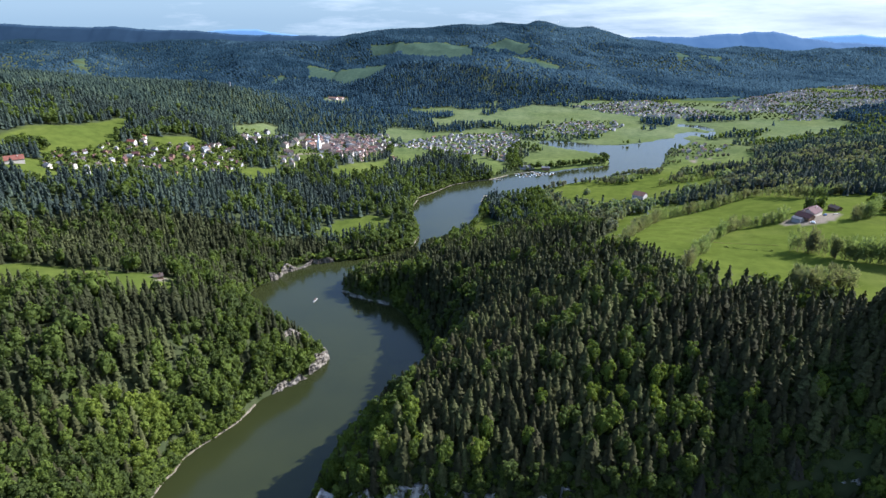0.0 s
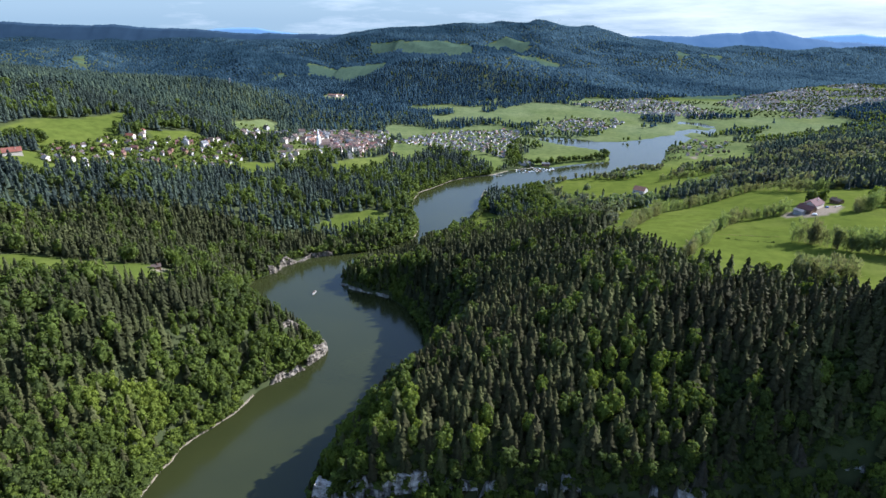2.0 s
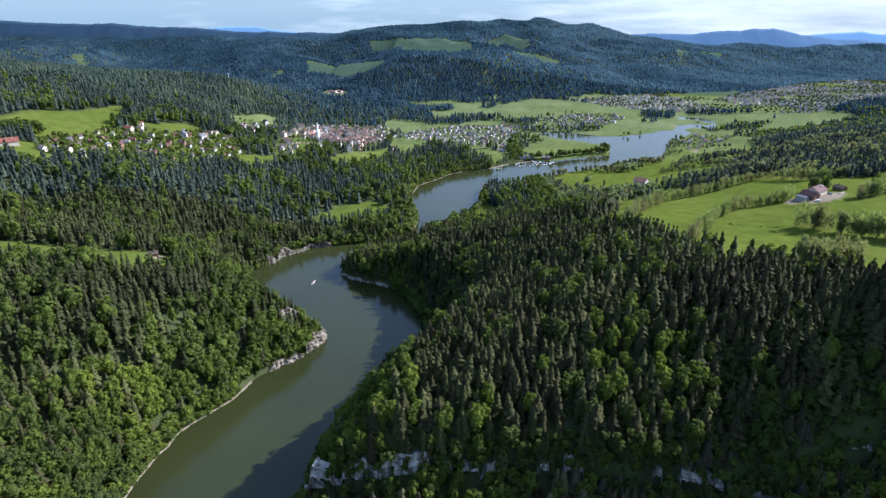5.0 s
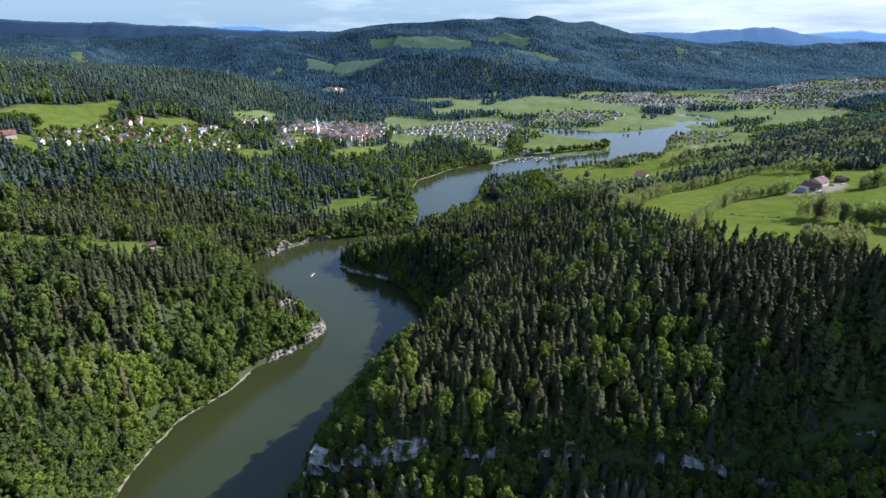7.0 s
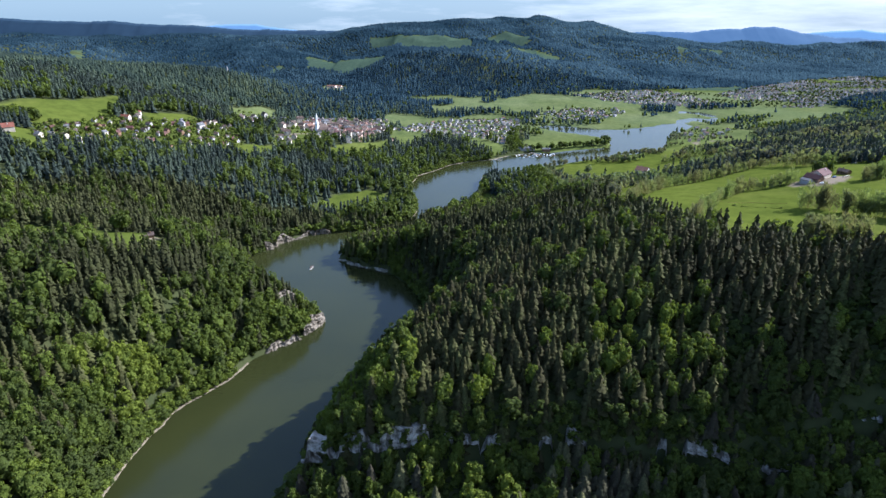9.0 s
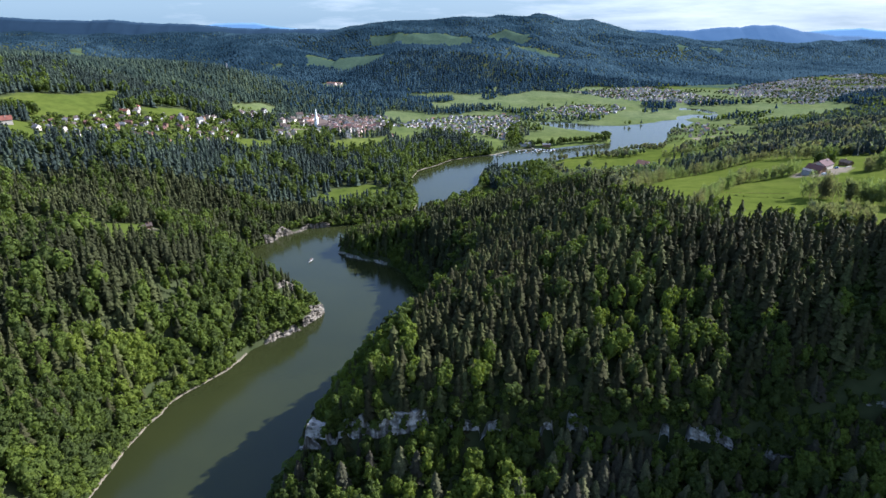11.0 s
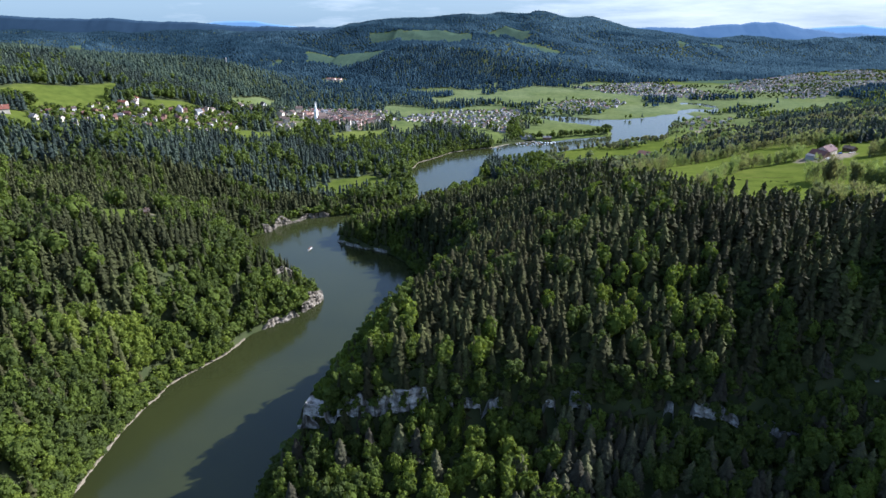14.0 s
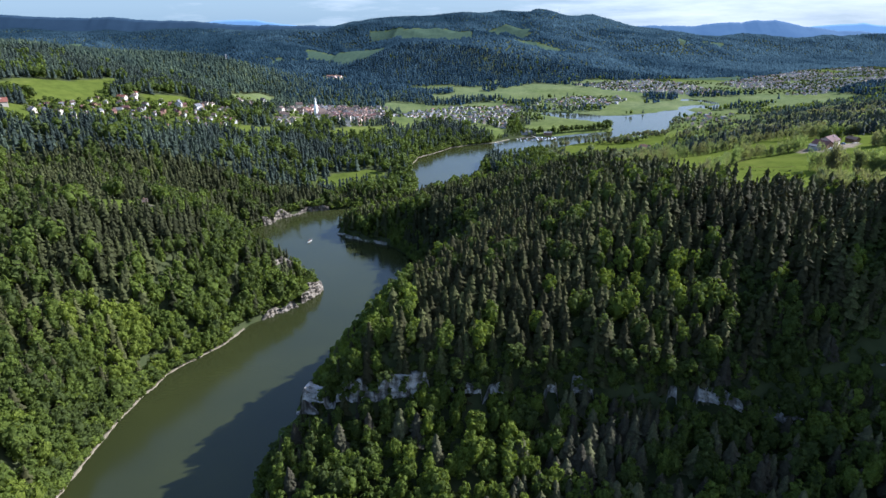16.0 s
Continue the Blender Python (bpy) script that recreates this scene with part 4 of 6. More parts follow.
LEAFY = {"near": [leafy_crown(rng, 11, 340, 0.29, 0.042) for _ in range(8)], "mid": [leafy_crown(rng, 7, 104, 0.29, 0.072) for _ in range(8)],
         "far": [leafy_crown(rng, 4, 52, 0.29, 0.10) for _ in range(6)], "distant": [leafy_crown(rng, 1, 6, 0.36, 0.16) for _ in range(3)],
         "slope": [leafy_crown(rng, 9, 210, 0.29, 0.052) for _ in range(6)], "airy": [upright_crown(rng, 190) for _ in range(8)]}


def plant(name, models, pos, tall, girth, tone, mat, label, category):
    """Joins a whole wood into one mesh: models turned, scaled and set at pos."""
    if not len(pos):
        return
    g = np.random.default_rng(len(pos))
    pick, turn = g.integers(0, len(models), len(pos)), g.random(len(pos)) * 6.2832
    vs, fs, ts, n = [], [], [], 0
    for k, (mv, mf, own) in enumerate(models):
        s = np.nonzero(pick == k)[0]
        if not len(s):
            continue
        c, d = np.cos(turn[s])[:, None], np.sin(turn[s])[:, None]
        w = (tall[s] * girth[s])[:, None]
        q = np.empty((len(s), len(mv), 3))
        q[..., 0] = (mv[:, 0] * c - mv[:, 1] * d) * w + pos[s, 0][:, None]
        q[..., 1] = (mv[:, 0] * d + mv[:, 1] * c) * w + pos[s, 1][:, None]
        q[..., 2] = mv[:, 2] * tall[s][:, None] + pos[s, 2][:, None] - 0.4
        vs.append(q.reshape(-1, 3))
        fs.append((mf[None] + (np.arange(len(s)) * len(mv))[:, None, None] + n).reshape(-1, 3))
        ts.append(np.clip(tone[s][:, None] + own[None], 0, 1).ravel())
        n += len(s) * len(mv)
    me = mesh_of(name, np.concatenate(vs), np.concatenate(fs), mat, True)
    give(me, "tone", np.concatenate(ts))
    tagged(new(name, me), label, category, kind="stuff")


def sites(x0, x1, y0, y1, step, seed):
    g = np.random.default_rng(seed)
    X, Y = np.meshgrid(np.arange(x0, x1, step), np.arange(y0, y1, step))
    X = X + (np.arange(X.shape[0]) % 2)[:, None] * step / 2
    return X.ravel() + (g.random(X.size) - 0.5) * step * 0.85, Y.ravel() + (g.random(X.size) - 0.5) * step * 0.85


def wooded(x, y):
    """True where the plan has forest."""
    d = shore_gap(x, y)
    ok = (d > 1.2) & (np.abs(x) < 0.80 * y + 130)
    w = lattice(x / 8, y / 8, 8) * 4
    ok &= ~in_any(ALL_FIELDS, x + w, y + w)
    ok &= ~in_any([*TOWNS.values(), FAR_TOWN, *YARDS], x, y)
    ok &= ~((y > 2300) & alp_foot(x + 2 * w, y + 2 * w) & (lattice(x / 60, y / 45, 27) > -0.3))
    s = y - cliff_y(x)
    ok &= ~((s > -9.5) & (s < -3.5) & (x > -98) & (x < 216) & (band(x) > 0.4) & (lattice(x / 11, y / 40, 23) > -0.2))
    for a, b, top in LEDGES:
        ok &= np.hypot((x - (a[0] + b[0]) / 2) * 0.9, y - a[1] + 8) > 10
    copse = (x > 215) & (y > 640) & (y < 1420) & (y > 1.1 * x)
    ok &= ~(copse & (lattice(x / 75 + y / 150, y / 42, 25) + 0.35 * lattice(x / 25, y / 20, 26) < 0.13 - 0.75 * np.clip((x / np.maximum(y, 1) - 0.47) / 0.09, 0, 1)))
    ok &= ~((x > 150) & (x < 420) & (y > 1440) & (y < 1640) & (d < 60)) & ~((x > 600) & (x < 900) & (y > 1580) & (y < 1780) & (d < 40))
    z = height(x, y)
    ok &= ~glade(x + w, y + w, z)
    for line in WATER_CLIFFS:
        p, t = resample(line, 4.0)
        near = (np.abs(x - p[:, 0].mean()) < 90) & (np.abs(y - p[:, 1].mean()) < 90)
        for q in p:
            ok &= ~(near & (np.hypot(x - q[0], y - q[1]) < 4.0))
    ok &= ~((x > -188) & (x < -146) & (y > 466) & (y < 520) & (np.abs((y - 472) - (x + 196) * 0.95 + 5) < 5))
    ok &= ~((y > 1400) & (y < 2400) & (z < 20) & (x > -150) & (lattice(x / 90, y / 60, 21) < np.where((y > 1720) & (x < 120), -0.1, 0.08)))
    return ok, z, d


def leafy_share(x, y, d):
    """How much of the wood is broadleaved."""
    n = lattice(x / 52, y / 52, 31) * 0.75 + lattice(x / 19, y / 19, 32) * 0.55
    west_bank = np.clip(1.15 - (d - 10) / 62, 0.16, 1) * (x < -100) * (y < 560) + 0.55 * (x < -100) * np.clip((345 - y) / 40, 0, 1)
    under_cliff = (x > -110) * (x < 330) * (y < cliff_y(x) - 2)
    prow = (x > -110) * (x < 60) * (y >= cliff_y(x) - 2) * (y < 330) * np.clip(1 - (x + 40) / 120, 0, 1)
    prow = np.maximum(prow, (x > -100) * (x < 60) * (y >= 330) * (y < 480) * np.clip(1 - (d - 15) / 70, 0, 1) * 0.8)
    ridge = (x > -60) * (x < 420) * (y >= cliff_y(x) - 2) * (y < 660) * np.clip((y - 305) / 70, 0.0, 1)
    lake_rim = np.clip(1 - d / 110, 0, 1) * (y > 800) * (x < 20)
    farm = (x > 150) * (y > 640) + 0.7 * (x > 110) * (y > 1000) * (y < 1450) * (d < 120)
    base = 0.14 + 0.02 * (x < -100) + 0.56 * west_bank + 0.12 * (x < -100) * np.clip((430 - y) / 60, 0, 1) + (0.66 - 0.30 * np.clip((x - 20) / 60, 0, 1)) * under_cliff + 0.42 * prow + 0.16 * (x > -40) * (x < 300) * (y >= cliff_y(x) - 2) * np.clip((350 - y) / 60, 0, 1) + 0.45 * lake_rim + 0.20 * (x > 20) * (x < 150) * (y > 680) * (y < 1010) + 0.66 * farm - 0.09 * ridge + 0.30 * (x > -110) * (x < 40) * (y > 520) * (y < 660) + 0.16 * (x > -330) * (x < -40) * (y > 820) * (y < 1250) - 0.2 * (x < -420) * (y > 1200) + 0.25 * (x > -570) * (x < -300) * (y > 985) * (y < 1230)
    base = base - 0.55 * np.clip((x / np.maximum(y, 1) - 0.48) / 0.06, 0, 1) * (y > 720) * (y < 1420) * (lattice(x / 170, y / 75, 28) > -0.25)
    return base + n * np.where(base > 0.3, 0.55, np.where(ridge > 0.5, 0.22, np.where(x < -330, 0.32, 0.42)))


ZONES = [("near", 0, 445, 5.9), ("mid", 445, 820, 6.6), ("far", 820, 1500, 8.6), ("distant", 1500, 2700, 9.6)]
for zone, r0, r1, step in ZONES:
    x, y = sites(-0.95 * r1, 0.95 * r1, 120, r1, step, int(r1))
    keep = (np.hypot(x, y) >= r0) & (np.hypot(x, y) < r1) & (np.abs(x) < 0.80 * y + 130)
    x, y = x[keep], y[keep]
    ok, z, d = wooded(x, y)
    g = np.random.default_rng(int(r1) + 1)
    ok &= g.random(len(x)) < 0.90
    x, y, z, d = x[ok], y[ok], z[ok], d[ok]
    leafy = g.random(len(x)) < leafy_share(x, y, d)
    thin = ~leafy | (g.random(len(x)) < np.where((x < -100) & (y < 800), 0.95, 0.78))
    x, y, z, d, leafy = x[thin], y[thin], z[thin], d[thin], leafy[thin]
    size = 0.72 + 0.44 * g.random(len(x)) + 0.17 * lattice(x / 24, y / 24, 41)
    size *= np.clip(0.78 + d / 40, 0.78, 1)
    size *= np.where((x < -225) & (y > 375) & (y < 480), 1.22, 1)
    size *= np.where((x < -60) & (x > -110) & (y > 255) & (y < 305), 0.5, 1)
    size *= np.where((x > 110) & (y > 1000) & (y < 1450) & (d < 120), 0.55 + 0.0030 * d, 1)
    tone = np.clip(g.random(len(x)) * 0.75 + 0.12 + 0.4 * lattice(x / 60, y / 60, 43) + 0.18 * (g.random(len(x)) - 0.5), 0, 1)
    tone = np.clip(tone + np.where(leafy, 0, -0.10 * (x > -60) * (y < 660)), 0, 1)
    tone = np.where(leafy & (x > -115) & (y < 330), 0.9 * tone, tone)
    tone = np.where(leafy & (x > -20) & (x < 330) & (y >= 330) & (y < 660), 0.55 * tone, tone)
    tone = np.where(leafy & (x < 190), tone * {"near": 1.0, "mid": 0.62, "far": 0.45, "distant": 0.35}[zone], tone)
    pos = np.stack([x, y, z], 1)
    beyond = (zone == "distant") & (y + 500 * (g.random(len(x)) - 0.5) > np.where(x < -450, 1950, 1830))
    leafy &= ~(beyond & (g.random(len(x)) < 0.93))
    s, b = ~leafy, leafy
    tall_s, tall_b = 20.8 * size, 20.0 * size
    girth_s, girth_b = (0.9 + 0.45 * g.random(len(x))) * np.where((x > -60) & (y < 660), 1.14, 1.0), (0.68 + 0.36 * g.random(len(x))) * np.where((x > -115) & (y < 330), 0.85, 1.0)
    if zone == "distant":
        tall_s, tall_b, girth_s = 0.92 * tall_s, 0.8 * tall_b, 1.05 * girth_s
    if zone == "near":
        # the trees on the near spur and the bank below it stand singly
        front = np.where((x > -115) & (x < 240), y, 999)
        order_s, order_b = np.argsort(np.where(s, front, 9999))[:300], np.argsort(np.where(b, front, 9999))[:300]
        SINGLE_S = np.column_stack([pos[order_s], tall_s[order_s], girth_s[order_s]])
        SINGLE_B = np.column_stack([pos[order_b], tall_b[order_b], girth_b[order_b] * 0.82])
        s, b = s.copy(), b.copy()
        s[order_s] = False
        b[order_b] = False
    slope = (zone == "mid") & (x < -100) & (y < 545)
    # Zone by zone the needles turn bluer: haze put into the colour.
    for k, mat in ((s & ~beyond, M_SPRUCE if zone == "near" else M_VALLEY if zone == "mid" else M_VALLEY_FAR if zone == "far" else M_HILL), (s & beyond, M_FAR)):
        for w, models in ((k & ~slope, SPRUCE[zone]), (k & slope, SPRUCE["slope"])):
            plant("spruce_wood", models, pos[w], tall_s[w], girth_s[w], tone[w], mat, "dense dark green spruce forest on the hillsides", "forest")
    field = b & (x > 190) & (y > 560) & (y < 1500)
    for w, models in ((b & ~field & ~slope, LEAFY[zone]), (b & ~field & slope, LEAFY["slope"])):
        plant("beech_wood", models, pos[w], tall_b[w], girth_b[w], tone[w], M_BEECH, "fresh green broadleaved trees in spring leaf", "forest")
    plant("copse", LEAFY[zone], pos[field], tall_b[field] * 0.85, girth_b[field] * 1.15, tone[field], M_BARE, "olive-green copses in young leaf between pastures", "trees")

# woods of the mountains
x, y = sites(-4300, 4300, 2000, 5300, 16.0, 5)
keep = (np.hypot(x, y) >= 2700) & (np.abs(x) < 0.78 * y) & (y < 4900)
x, y = x[keep], y[keep]
ok, z, d = wooded(x, y)
x, y, z = x[ok], y[ok], z[ok]
g = np.random.default_rng(55)
# Tone lightens eastwards: brighter haze on that side, painted into the needles.
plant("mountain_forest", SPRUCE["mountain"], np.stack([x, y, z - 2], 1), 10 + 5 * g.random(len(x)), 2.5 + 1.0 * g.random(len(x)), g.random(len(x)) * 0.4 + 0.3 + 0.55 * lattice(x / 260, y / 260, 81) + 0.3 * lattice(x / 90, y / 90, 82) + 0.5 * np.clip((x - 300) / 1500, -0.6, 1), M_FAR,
      "dark spruce forest covering the mountains, tinted blue for haze", "forest")

# bushes and low trees that lean out over the water
g = np.random.default_rng(66)
for line, gap in ((SHORE_WEST[2:12], 3.2), (SHORE_WEST[14:], 4.5), (SHORE_EAST[12:36], 4.0)):
    p, t = resample(line, gap)
    tan = np.gradient(p, axis=0)
    tan /= np.linalg.norm(tan, axis=1)[:, None]
    p = np.concatenate([p - np.stack([tan[:, 1], -tan[:, 0]], 1) * (0.2 + 4.5 * k + 2.0 * g.random((len(p), 1))) for k in range(2)])
    far = np.ones(len(p), bool)
    for face in WATER_CLIFFS:
        for q in resample(face, 4.0)[0]:
            far &= np.hypot(p[:, 0] - q[0], p[:, 1] - q[1]) > 4.5
    far &= ~((p[:, 0] > -150) & (p[:, 0] < -64) & (p[:, 1] > 625) & (p[:, 1] < 725))
    p = p[far]
    size = 5 + 6 * g.random(len(p)) + 3 * (np.arange(len(p)) >= len(p) / 2)
    plant("bank_trees", LEAFY["mid" if gap < 4 else "far"], np.column_stack([p, height(p[:, 0], p[:, 1]) - 1.0]), size, 1.15 + 0.5 * g.random(len(p)), g.random(len(p)) * 0.8, M_BEECH, "bushes and low trees overhanging the water's edge", "trees")

# tall trees along the shore of the lake meadows
p = np.concatenate([resample(l, 7.0)[0] for l in ([(205, 1316), (231, 1309), (265, 1315), (303, 1336), (347, 1354), (398, 1372), (408, 1409), (404, 1450)], [(20, 1196), (57, 1222), (107, 1240)])])
p = p + 7 * (g.random(p.shape) - 0.5) + np.array([0, 4.0])
plant("lakeside_trees", LEAFY["far"], np.column_stack([p, height(p[:, 0], p[:, 1])]), 11 + 8 * g.random(len(p)), 0.95 + 0.4 * g.random(len(p)), g.random(len(p)) * 0.35, M_BEECH, "dark green trees along a lake shore", "trees")

# trees that crowd to the brink of the two headlands
p = np.concatenate([resample(l, 4.0)[0] for l in ([(-180, 436), (-160, 462), (-140, 486), (-131, 506), (-133, 520)], [(-140, 480), (-137, 500), (-142, 515)], [(-126, 692), (-124, 680), (-112, 664), (-66, 640), (-36, 612)], [(-112, 684), (-96, 668), (-56, 646), (-26, 600), (-14, 560)])])
p = p + 3.0 * (g.random(p.shape) - 0.5)
plant("headland_trees", LEAFY["near"], np.column_stack([p, height(p[:, 0], p[:, 1]) - 1.0]), 8 + 7 * g.random(len(p)), 0.7 + 0.4 * g.random(len(p)), g.random(len(p)) * 0.7, M_BEECH, "broadleaved trees crowding a rocky headland", "trees")

# bushes on the banks above the water cliffs
for x0, x1, y0, y1 in ((-130, -10, 540, 705), (-215, -115, 400, 545)):
    x, y = sites(x0, x1, y0, y1, 4.0, 59)
    d = shore_gap(x, y)
    k = (d > 2.5) & (d < 17)
    x, y = x[k], y[k]
    plant("bank_bushes", LEAFY["far"], np.stack([x, y, height(x, y) - 0.6], 1), 3 + 5 * g.random(len(x)), 1.0 + 0.5 * g.random(len(x)), g.random(len(x)) * 0.6, M_BEECH, "green bushes on a steep bank above the water", "bushes")

# undergrowth between the trees of the near spur
x, y = sites(-60, 300, 200, 430, 9.2, 29)
k = (shore_gap(x, y) > 6) & (np.abs(y - cliff_y(x) + 4) > 7)
x, y = x[k], y[k]
plant("undergrowth", LEAFY["far"], np.stack([x, y, height(x, y) - 0.6], 1), 4 + 5 * g.random(len(x)), 1.0 + 0.5 * g.random(len(x)), g.random(len(x)) * 0.15, M_BEECH, "low green undergrowth on a steep wooded slope", "bushes")

x, y = sites(130, 300, 240, 330, 6.0, 31)
k = np.abs(y - cliff_y(x) + 4) > 7
x, y = x[k], y[k]
plant("undergrowth", LEAFY["far"], np.stack([x, y, height(x, y) - 0.6], 1), 5 + 6 * g.random(len(x)), 0.9 + 0.5 * g.random(len(x)), g.random(len(x)) * 0.15, M_BEECH, "low green undergrowth on a steep wooded slope", "bushes")

# scrub on the ledges above and below the cliff band
x, y = sites(-80, 262, 225, 300, 4.4, 27)
s = y - cliff_y(x)
k = ((s > -24) & (s < -7.5) | (s > -2.5) & (s < 8)) & (shore_gap(x, y) > 2)
x, y = x[k], y[k]
plant("cliff_scrub", LEAFY["mid"], np.stack([x, y, height(x, y) - 0.8], 1), 3.5 + 5.5 * g.random(len(x)), 1.0 + 0.5 * g.random(len(x)), g.random(len(x)) * 0.5, M_BEECH, "low green scrub on the ledges of a cliff", "bushes")

for a, b, top in LEDGES:
    x, y = (a[0] + b[0]) / 2 + 13 * (g.random(40) * 2 - 1), a[1] - 9 - 18 * g.random(40)
    plant("ledge_scrub", LEAFY["mid"], np.stack([x, y, height(x, y) - 0.8], 1), 3 + 4.5 * g.random(40), 1.0 + 0.5 * g.random(40), g.random(40) * 0.4, M_BEECH, "low green scrub below a rock ledge", "bushes")

# trees on the brink of the cliff band
x = np.arange(-72, 215, 3.6) + 1.5 * g.normal(size=len(np.arange(-72, 215, 3.6)))
x = x[g.random(len(x)) < 0.8]
y = cliff_y(x) + 0.5 + 3.0 * g.random(len(x))
plant("brink_trees", LEAFY["near"], np.stack([x, y, height(x, y) - 1.5], 1), 5 + 9 * g.random(len(x)) ** 1.5, 0.7 + 0.4 * g.random(len(x)), g.random(len(x)) * 0.7, M_BEECH, "broadleaved trees leaning over the brink of a cliff", "trees")

# bushes rooted in the face of the cliff band
x = -68 + 328 * g.random(580)
k = np.where(band(x) < 0.3, g.random(580) < 0.5, g.random(580) < 0.2)
x = x[k]
bare = band(x) > 0.3
z = np.interp(x, (-92, 13, 80, 121, 160, 208, 260), (60, 65, 67, 69, 63, 55, 56)) - 9 + np.where(bare, 18 * band(x), 24) * g.random(len(x))
plant("cliff_bushes", LEAFY["mid"], np.stack([x, cliff_y(x) - np.where(bare, 5.5, 2.5) + 2.0 * g.random(len(x)), z - 1.5], 1), np.where(bare, 2.5, 3.5) + 5.5 * g.random(len(x)), 1.0 + 0.6 * g.random(len(x)), g.random(len(x)) * 0.4, M_BEECH, "small green bushes rooted in a cliff face", "bushes")

# tall trees standing before the cliff band where it is grown over
x = np.concatenate([a + (b - a) * g.random(n) for a, b, n in ((36, 54, 9), (86, 121, 17), (129, 138, 5), (-8, -3, 3), (66, 71, 3), (211, 250, 18))])
y = cliff_y(x) - 5 - 9 * g.random(len(x))
tall, leaf = 14 + 8 * g.random(len(x)), g.random(len(x)) < 0.4
pos = np.stack([x, y, height(x, y) - 0.5], 1)
plant("spruce_screen", SPRUCE["near"], pos[~leaf], tall[~leaf], 0.9 + 0.3 * g.random((~leaf).sum()), g.random((~leaf).sum()) * 0.6, M_SPRUCE, "tall dark spruces standing before a cliff", "trees")
plant("beech_screen", LEAFY["near"], pos[leaf], tall[leaf], 0.7 + 0.3 * g.random(leaf.sum()), g.random(leaf.sum()) * 0.6, M_BEECH, "tall broadleaved trees standing before a cliff", "trees")

# a clump of spruces standing in the clearing
x, y = -322 + 9 * g.normal(size=16), 473 + 6 * g.normal(size=16)
plant("spruce_clump", SPRUCE["near"], np.stack([x, y, height(x, y)], 1), 15 + 9 * g.random(16), 1.0 + 0.4 * g.random(16), g.random(16) * 0.7, M_SPRUCE, "clump of dark spruces at the edge of a clearing", "trees")

# round clumps of trees on the hill pasture and round the terrace
for cx, cy, rx, ry, n, high in ((-645, 885, 22, 20, 46, 17), (-583, 1060, 14, 12, 26, 15), (-600, 902, 14, 6, 14, 9), (-420, 1170, 34, 24, 60, 17), (446, 657, 9, 5, 9, 16), (520, 640, 16, 22, 26, 17)):
    x, y = cx + rx * (g.random(n) * 2 - 1), cy + ry * (g.random(n) * 2 - 1)
    plant("tree_clump", LEAFY["far"], np.stack([x, y, height(x, y)], 1), high * (0.65 + 0.5 * g.random(n)), 0.85 + 0.4 * g.random(n), g.random(n) * 0.5, M_BEECH, "rounded clump of green trees beside a pasture", "trees")

# rough tussocks in the pasture
x, y = 280 + 11 * g.normal(size=46), 452 + 5 * g.normal(size=46)
plant("tussocks", LEAFY["far"], np.stack([x, y, height(x, y)], 1), 1.0 + 1.1 * g.random(46), 1.5 + 0.6 * g.random(46), g.random(46) * 0.3, M_BARE, "low brownish tussocks and bushes in a pasture", "bushes")

# a low line of bushes dividing the pasture
p = resample([(287, 547), (297, 539), (310, 531), (331, 525)], 1.7)[0]
p = p[g.random(len(p)) < 0.75] + 0.4 * g.normal(size=(1, 2))
plant("field_hedge", LEAFY["far"], np.column_stack([p, height(p[:, 0], p[:, 1])]), 0.9 + 1.1 * g.random(len(p)) ** 2, 1.2 + 0.8 * g.random(len(p)), g.random(len(p)) * 0.3, M_BEECH, "low line of dark bushes dividing a pasture", "hedge")

# hedgerows, orchard trees and garden trees
g = np.random.default_rng(77)
hp, tall = [], []
for h, high in zip(HEDGES, HEDGE_HEIGHTS):
    p, t = resample(h, 2.8 if high > 20 else 4.0)
    for k in range(2):
        q = (p + (g.random(p.shape) - 0.5) * (8 if k else 4))[g.random(len(p)) < (0.55 if k else 0.95)]
        hp.append(q)
        tall.append(high * (0.68 + 0.5 * g.random(len(q))) * (1 + 0.22 * lattice(q[:, 0] / 16, q[:, 1] / 16, 61)))
hp, tall = np.concatenate(hp), np.concatenate(tall)
plant("hedgerow", LEAFY["airy"], np.column_stack([hp, height(hp[:, 0], hp[:, 1])]), tall, 0.80 + 0.45 * g.random(len(hp)), np.clip(0.5 + 0.7 * lattice(hp[:, 0] / 30, hp[:, 1] / 30, 62) + 0.3 * (g.random(len(hp)) - 0.5), 0, 1), M_BARE, "budding hedgerow trees between green pastures", "hedge")
x, y = 318 + 24 * (g.random(46) - 0.5) * 2, 431 + 9 * (g.random(46) - 0.5) * 2
plant("tree_clump", LEAFY["airy"], np.stack([x, y, height(x, y)], 1), 15 + 7 * g.random(46), 1.0 + 0.4 * g.random(46), g.random(46) * 0.6, M_BARE, "rounded grey-green tree clump in a pasture", "trees")
for n, poly in TOWNS.items():
    a = np.array(poly)
    x, y = sites(a[:, 0].min(), a[:, 0].max(), a[:, 1].min(), a[:, 1].max(), 9.0 if n == "terrace_village" else 15.0, len(n))
    k = inside(poly, x, y) & (shore_gap(x, y) > 4)
    x, y = x[k], y[k]
    z = height(x, y)
    plant("garden_trees", LEAFY["far" if n == "terrace_village" else "distant"], np.stack([x, y, z], 1), 3.5 + 6.5 * g.random(len(x)) ** 1.5, 1.2 + 0.5 * g.random(len(x)), g.random(len(x)), M_BEECH, "leafy garden trees among village houses", "trees")


